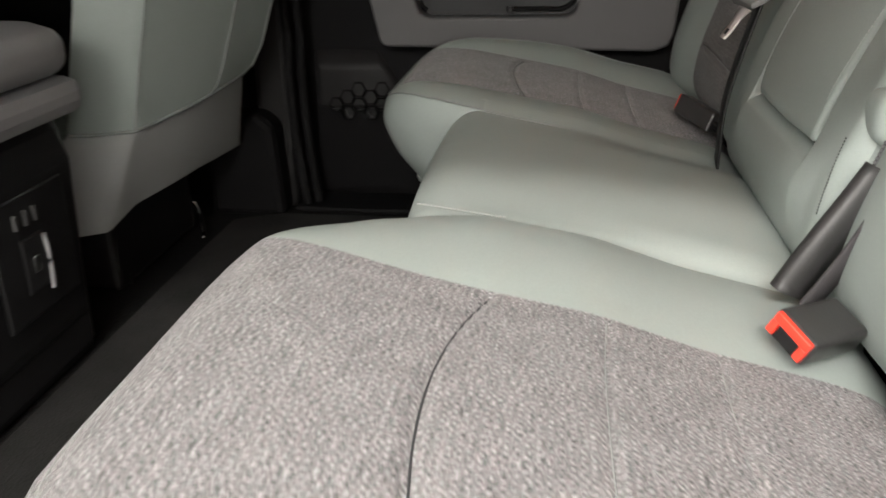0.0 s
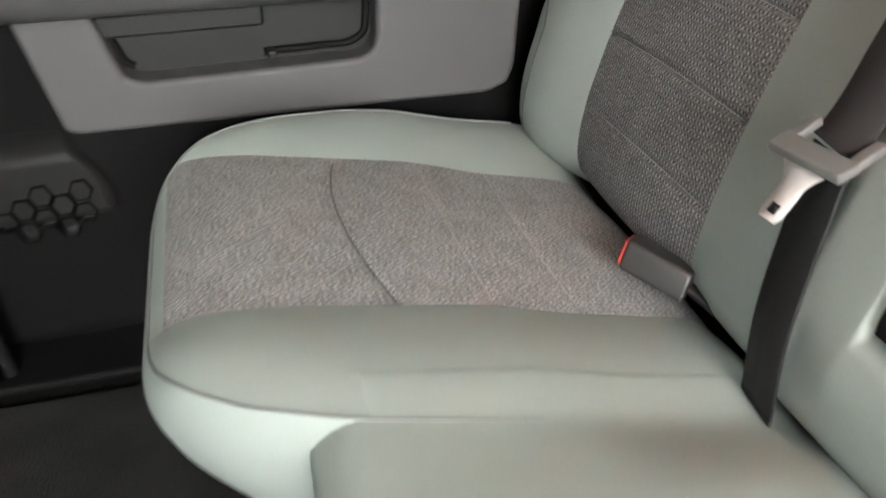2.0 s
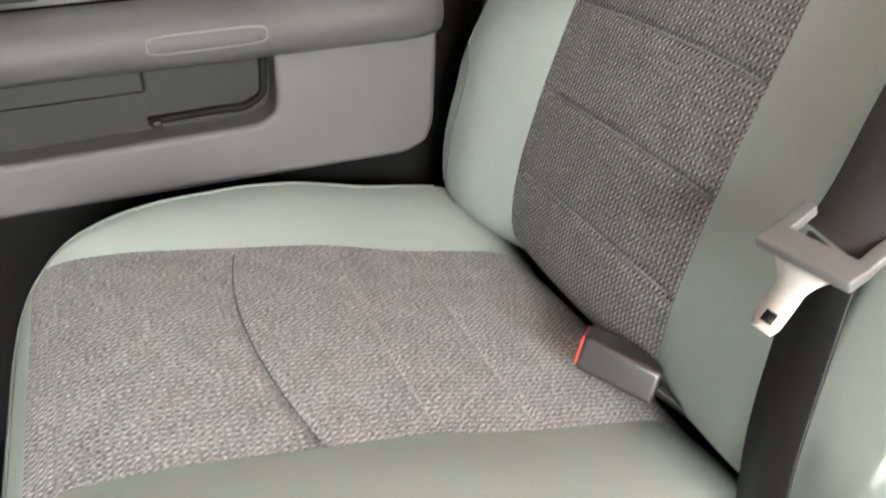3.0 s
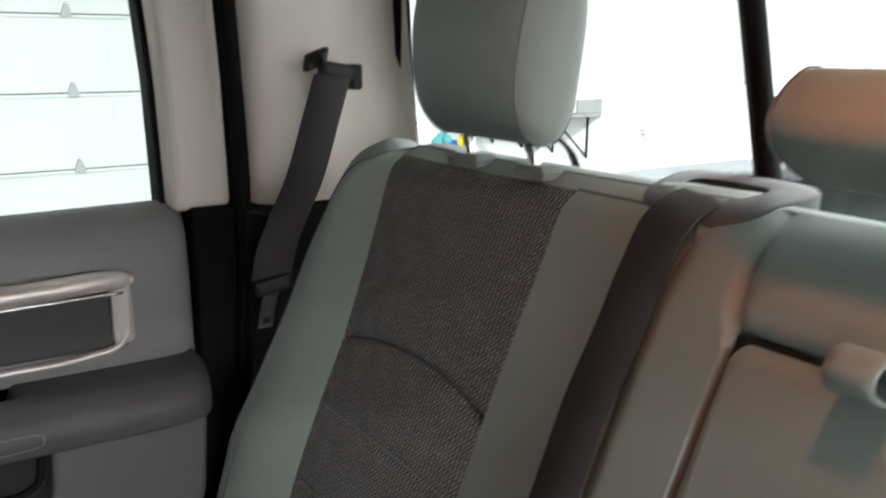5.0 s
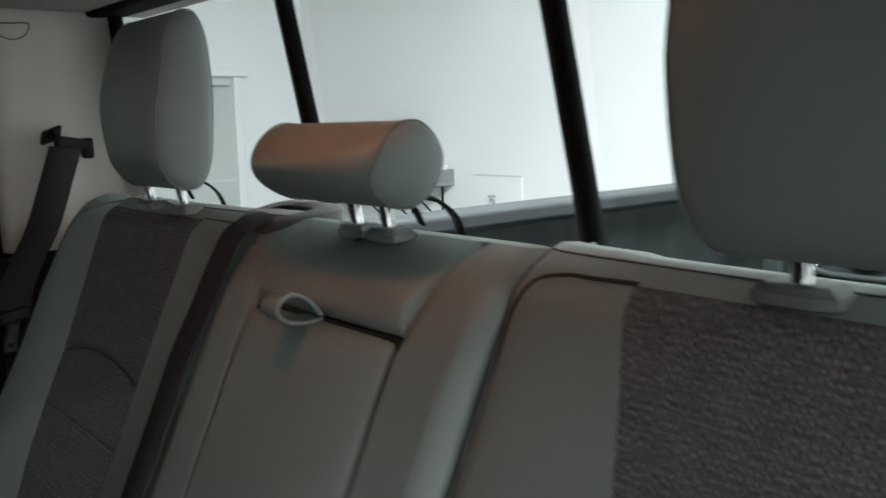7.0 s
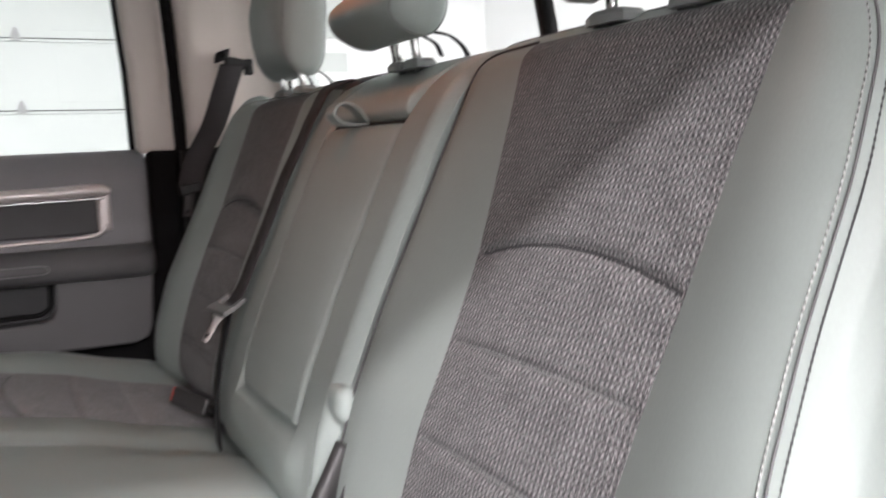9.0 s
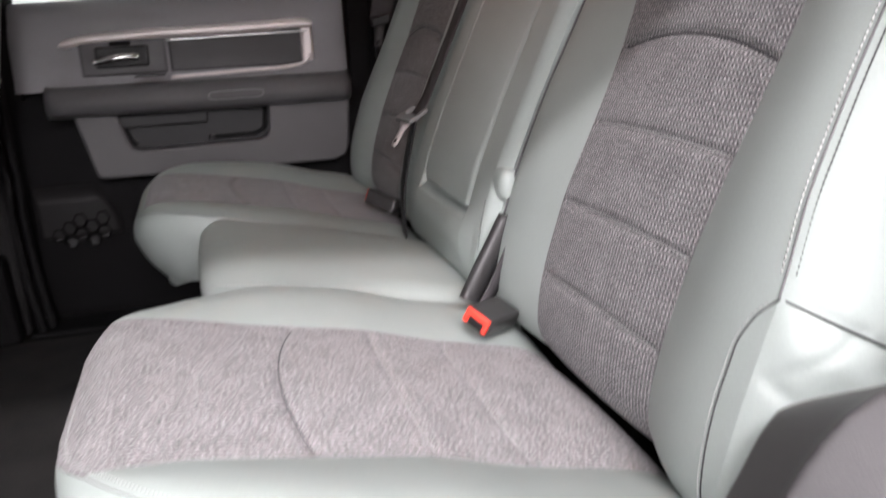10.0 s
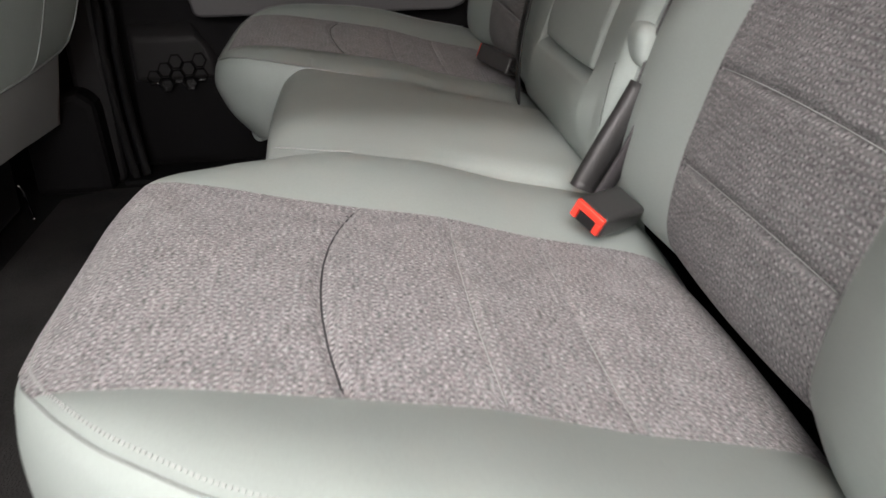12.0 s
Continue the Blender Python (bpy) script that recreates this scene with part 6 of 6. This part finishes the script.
tube("cap", [(3.59, WY - 0.002, 1.885), (3.59, WY - 0.04, 1.885)], 0.04, TRIM_MID, sd, sides=16, up=(1, 0, 0))
sw = thing("wall_box", (WX - 0.02, 4.30, 0.80), "white box on the shop wall", "wall box")
on_back("cover", 4.245, 4.365, 0.001, 0.035, 0.725, 0.875, 0.008, WALL_WHITE, sw)
for y0 in (3.95, 4.075):
    ou = thing("wall_outlet", (WX - 0.02, y0 + 0.045, 0.39), "white socket plate low on the shop wall", "socket", "wall outlets")
    on_back("plate", y0, y0 + 0.095, 0.001, 0.016, 0.350, 0.425, 0.004, WALL_WHITE, ou)
    on_back("socket", y0 + 0.03, y0 + 0.065, 0.014, 0.020, 0.372, 0.403, 0.003, SEAL_GREY, ou)
bd = thing("wall_board", (WX - 0.02, 5.15, 0.20), "low white board on the shop wall", "board")
on_back("board", 4.88, 5.42, 0.001, 0.014, -0.30, 0.505, 0.004, WALL_WHITE, bd)
on_back("board_edge", 4.87, 5.43, 0.001, 0.020, 0.503, 0.512, 0.003, SEAL_GREY, bd)
tp = thing("wall_tap", (WX - 0.05, 5.17, 0.30), "small steel tap on the wall", "tap")
tube("spout", smooth_line([(WX - 0.005, 5.23, 0.31), (WX - 0.06, 5.18, 0.315), (WX - 0.09, 5.13, 0.31), (WX - 0.09, 5.11, 0.28)], 16), 0.014, CHROME, tp)
tube("wheel", [(WX - 0.06 + 0.028 * math.cos(k * math.pi / 8), 5.17 + 0.028 * math.sin(k * math.pi / 8), 0.345) for k in range(16)], 0.006, CHROME, tp, closed=True)

# shelf desk on triangular brackets with a monitor and clutter
SZ, SD = 0.44, 0.40
sh = thing("wall_desk", (WX - 0.2, 6.6, SZ), "grey shelf desk on black triangular brackets", "desk")
on_back("shelf_top", 5.68, 7.55, 0.002, SD, SZ - 0.032, SZ, 0.005, DESK, sh)
on_back("end_panel", 5.680, 5.700, 0.002, 0.26, SZ, SZ + 0.105, 0.004, DESK, sh, "low upright end panel")
for by in (5.83, 6.25, 6.67, 7.10, 7.50):
    tube("bracket_leg", [(WX - 0.012, by, SZ - 0.032), (WX - 0.012, by, SZ - 0.38)], 0.011, BLACK, sh, sides=6, up=(0, 1, 0))
    tube("bracket_arm", [(WX - 0.012, by, SZ - 0.043), (WX - SD + 0.03, by, SZ - 0.043)], 0.010, BLACK, sh, sides=6)
    tube("bracket_brace", [(WX - 0.012, by, SZ - 0.37), (WX - SD + 0.03, by, SZ - 0.046)], 0.009, BLACK, sh, sides=6)
mo = thing("monitor", (WX - 0.25, 6.44, SZ), "computer monitor with a pale page on its screen", "monitor")
lean = Matrix.Rotation(radians(5), 4, "Y")
on_back("bezel", 6.09, 6.79, 0.235, 0.265, SZ + 0.105, SZ + 0.495, 0.006, TRIM_DARK, mo, "black monitor bezel", m=lean)
on_back("screen", 6.11, 6.77, 0.2655, 0.2695, SZ + 0.128, SZ + 0.476, 0.0, SCREEN, mo, "lit pale pinkish screen", m=lean)
on_back("page", 6.30, 6.54, 0.2695, 0.2725, SZ + 0.20, SZ + 0.40, 0.0, PAGE, mo, "buff page shown on the screen", m=lean)
for za, ya, yb in ((0.430, 6.37, 6.47), (0.412, 6.31, 6.53), (0.36, 6.34, 6.50), (0.33, 6.34, 6.50), (0.30, 6.34, 6.46)):
    on_back("page_line", ya, yb, 0.2695, 0.2735, SZ + za, SZ + za + 0.007, 0.0, TRIM_MID, mo, m=lean)
on_back("stand", 6.39, 6.49, 0.20, 0.24, SZ + 0.012, SZ + 0.13, 0.006, TRIM_DARK, mo)
on_back("foot", 6.30, 6.58, 0.14, 0.32, SZ, SZ + 0.014, 0.006, TRIM_DARK, mo)
kb = thing("keyboard", (WX - 0.34, 6.55, SZ), "dark keyboard on the shelf desk", "keyboard")
on_back("board", 6.36, 6.78, 0.28, 0.39, SZ + 0.001, SZ + 0.022, 0.005, TRIM_DARK, kb)
for row in range(4):
    on_back("key_row", 6.375, 6.765, 0.29 + 0.024 * row, 0.308 + 0.024 * row, SZ + 0.022, SZ + 0.027, 0.002, BLACK_SOFT, kb)
for y0, y1, d0, d1, z0, z1 in ((5.99, 6.15, 0.04, 0.20, 0.14, 0.28), (5.72, 6.16, 0.04, 0.30, 0.0, 0.14)):
    bk = thing("storage_basket", (WX - 0.15, (y0 + y1) / 2, SZ + z0), "white perforated plastic basket on the shelf desk", "basket", "storage baskets")
    on_back("tub", y0, y1, d0, d1, SZ + z0, SZ + z1, 0.012, WALL_WHITE, bk)
    on_back("rim", y0 - 0.006, y1 + 0.006, d0 - 0.006, d1 + 0.006, SZ + z1 - 0.016, SZ + z1 - 0.004, 0.004, WALL_WHITE, bk)
    for r in range(3):
        for c in range(int((y1 - y0) / 0.035) - 1):
            cy, cz = y0 + 0.03 + 0.035 * c, SZ + z0 + 0.035 + 0.032 * r
            if c % 9 < 7:
                on_back("hole", cy, cy + 0.014, d1 - 0.004, d1 + 0.002, cz, cz + 0.016, 0.0, TRIM_MID, bk)
rd = thing("two_way_radio", (WX - 0.3, 6.86, SZ), "pair of black two-way radios in a charger", "radio")
on_back("charger", 6.79, 6.95, 0.24, 0.34, SZ, SZ + 0.035, 0.006, BLACK, rd)
for y0 in (6.80, 6.88):
    on_back("handset", y0, y0 + 0.055, 0.27, 0.31, SZ + 0.02, SZ + 0.15, 0.008, BLACK, rd)
    tube("antenna", [(WX - 0.29, y0 + 0.015, SZ + 0.14), (WX - 0.29, y0 + 0.015, SZ + 0.23)], 0.007, BLACK, rd, sides=8, up=(0, 1, 0))
on_back("tag", 6.80, 6.83, 0.31, 0.316, SZ + 0.03, SZ + 0.07, 0.0, WALL_WHITE, rd)
for k, (cy, cd, cm, lab) in enumerate(((6.22, 0.34, YELLOW, "small yellow box on the desk"), (6.84, 0.36, BLACK, "black computer mouse on the desk"), (6.06, 0.34, CHROME, "clear glass jar on the desk"))):
    it = thing("desk_item", (WX - cd, cy, SZ), lab, "desk item")
    moved("body", pillow((0.03, 0.045, 0.018 if k < 2 else 0.045), (0.02, 0.02, 0.012), 4), (WX - cd, cy, SZ + (0.018 if k < 2 else 0.045)), cm, it)
for k in range(4):
    cb = thing("cable", (WX - 0.03, 7.40 - 0.08 * k, 0.1), "thin grey cable hanging under the desk", "cable", "desk cables")
    y0 = 7.42 - 0.075 * k
    tube("cord", smooth_line([(WX - 0.05, y0, SZ - 0.04), (WX - 0.06, y0 - 0.05, 0.26), (WX - 0.05, y0 + 0.04, 0.06), (WX - 0.04, y0 - 0.06 - 0.02 * k, -0.08), (WX - 0.03, y0 - 0.12, -0.30)], 30), 0.005, SEAL_GREY, cb, sides=6)
# bottles, and a heap of coloured cloths on a low bench
lb = thing("low_bench", (WX - 0.25, 7.25, GROUND), "white low bench under the shelf desk", "bench")
on_back("bench_top", 6.75, 7.82, 0.03, 0.44, -0.085, -0.055, 0.006, WALL_WHITE, lb)
for ly in (6.80, 7.77):
    on_back("bench_leg", ly - 0.02, ly + 0.02, 0.06, 0.40, GROUND, -0.085, 0.004, WALL_WHITE, lb)
rng = random.Random(7)
for cm, cy, cz, hgt, n, lab in ((YELLOW, 7.07, 0.04, 0.26, 30, "crumpled yellow cleaning cloths"), (TEAL, 7.48, -0.055, 0.15, 24, "crumpled teal cleaning cloths"), (BLUE, 7.20, -0.055, 0.11, 12, "blue plastic tub of cloths")):
    rg = thing("rag_pile", (WX - 0.34, cy, cz), lab, "rags", "cleaning cloths")
    bm = bmesh.new()
    for k in range(n):
        r = bmesh.ops.create_icosphere(bm, subdivisions=2, radius=rng.uniform(0.035, 0.07))
        sq = Vector((rng.uniform(0.5, 1), rng.uniform(0.7, 1.5), rng.uniform(0.4, 1)))
        off = Vector((rng.gauss(0, 0.03), rng.gauss(0, 0.07), rng.uniform(0.03, hgt)))
        for v in r["verts"]:
            v.co = Vector([v.co[q] * sq[q] for q in range(3)]) * (1 + 0.35 * noise.noise(v.co * 30 + Vector((k, 0, 0)))) + off
    moved("cloths", bm, (WX - 0.34, cy, cz), cm, rg)
for cy, cm, hgt, lab in ((7.13, REDP, 0.17, "red spray bottle on the shelf desk"), (7.20, WALL_WHITE, 0.13, "white bottle on the shelf desk"), (7.05, REDP, 0.12, "red bottle with black cap on the shelf desk")):
    bt = thing("bottle", (WX - 0.34, cy, SZ), lab, "bottle", "bottles on the desk")
    aa = np.linspace(0, 2 * math.pi, 21)[:-1]
    rows = [np.stack([WX - 0.34 + r * np.cos(aa), cy + r * np.sin(aa), np.full(20, SZ + h * hgt)], -1) for r, h in ((0.03, 0.0), (0.032, 0.1), (0.032, 0.55), (0.014, 0.75), (0.012, 0.8))]
    sheet("flask", rows, cm, bt, ring_v=True, caps=True, flip=True)
    on_back("cap", cy - 0.020, cy + 0.014, 0.325, 0.355, SZ + hgt * 0.78, SZ + hgt, 0.004, TRIM_DARK, bt)
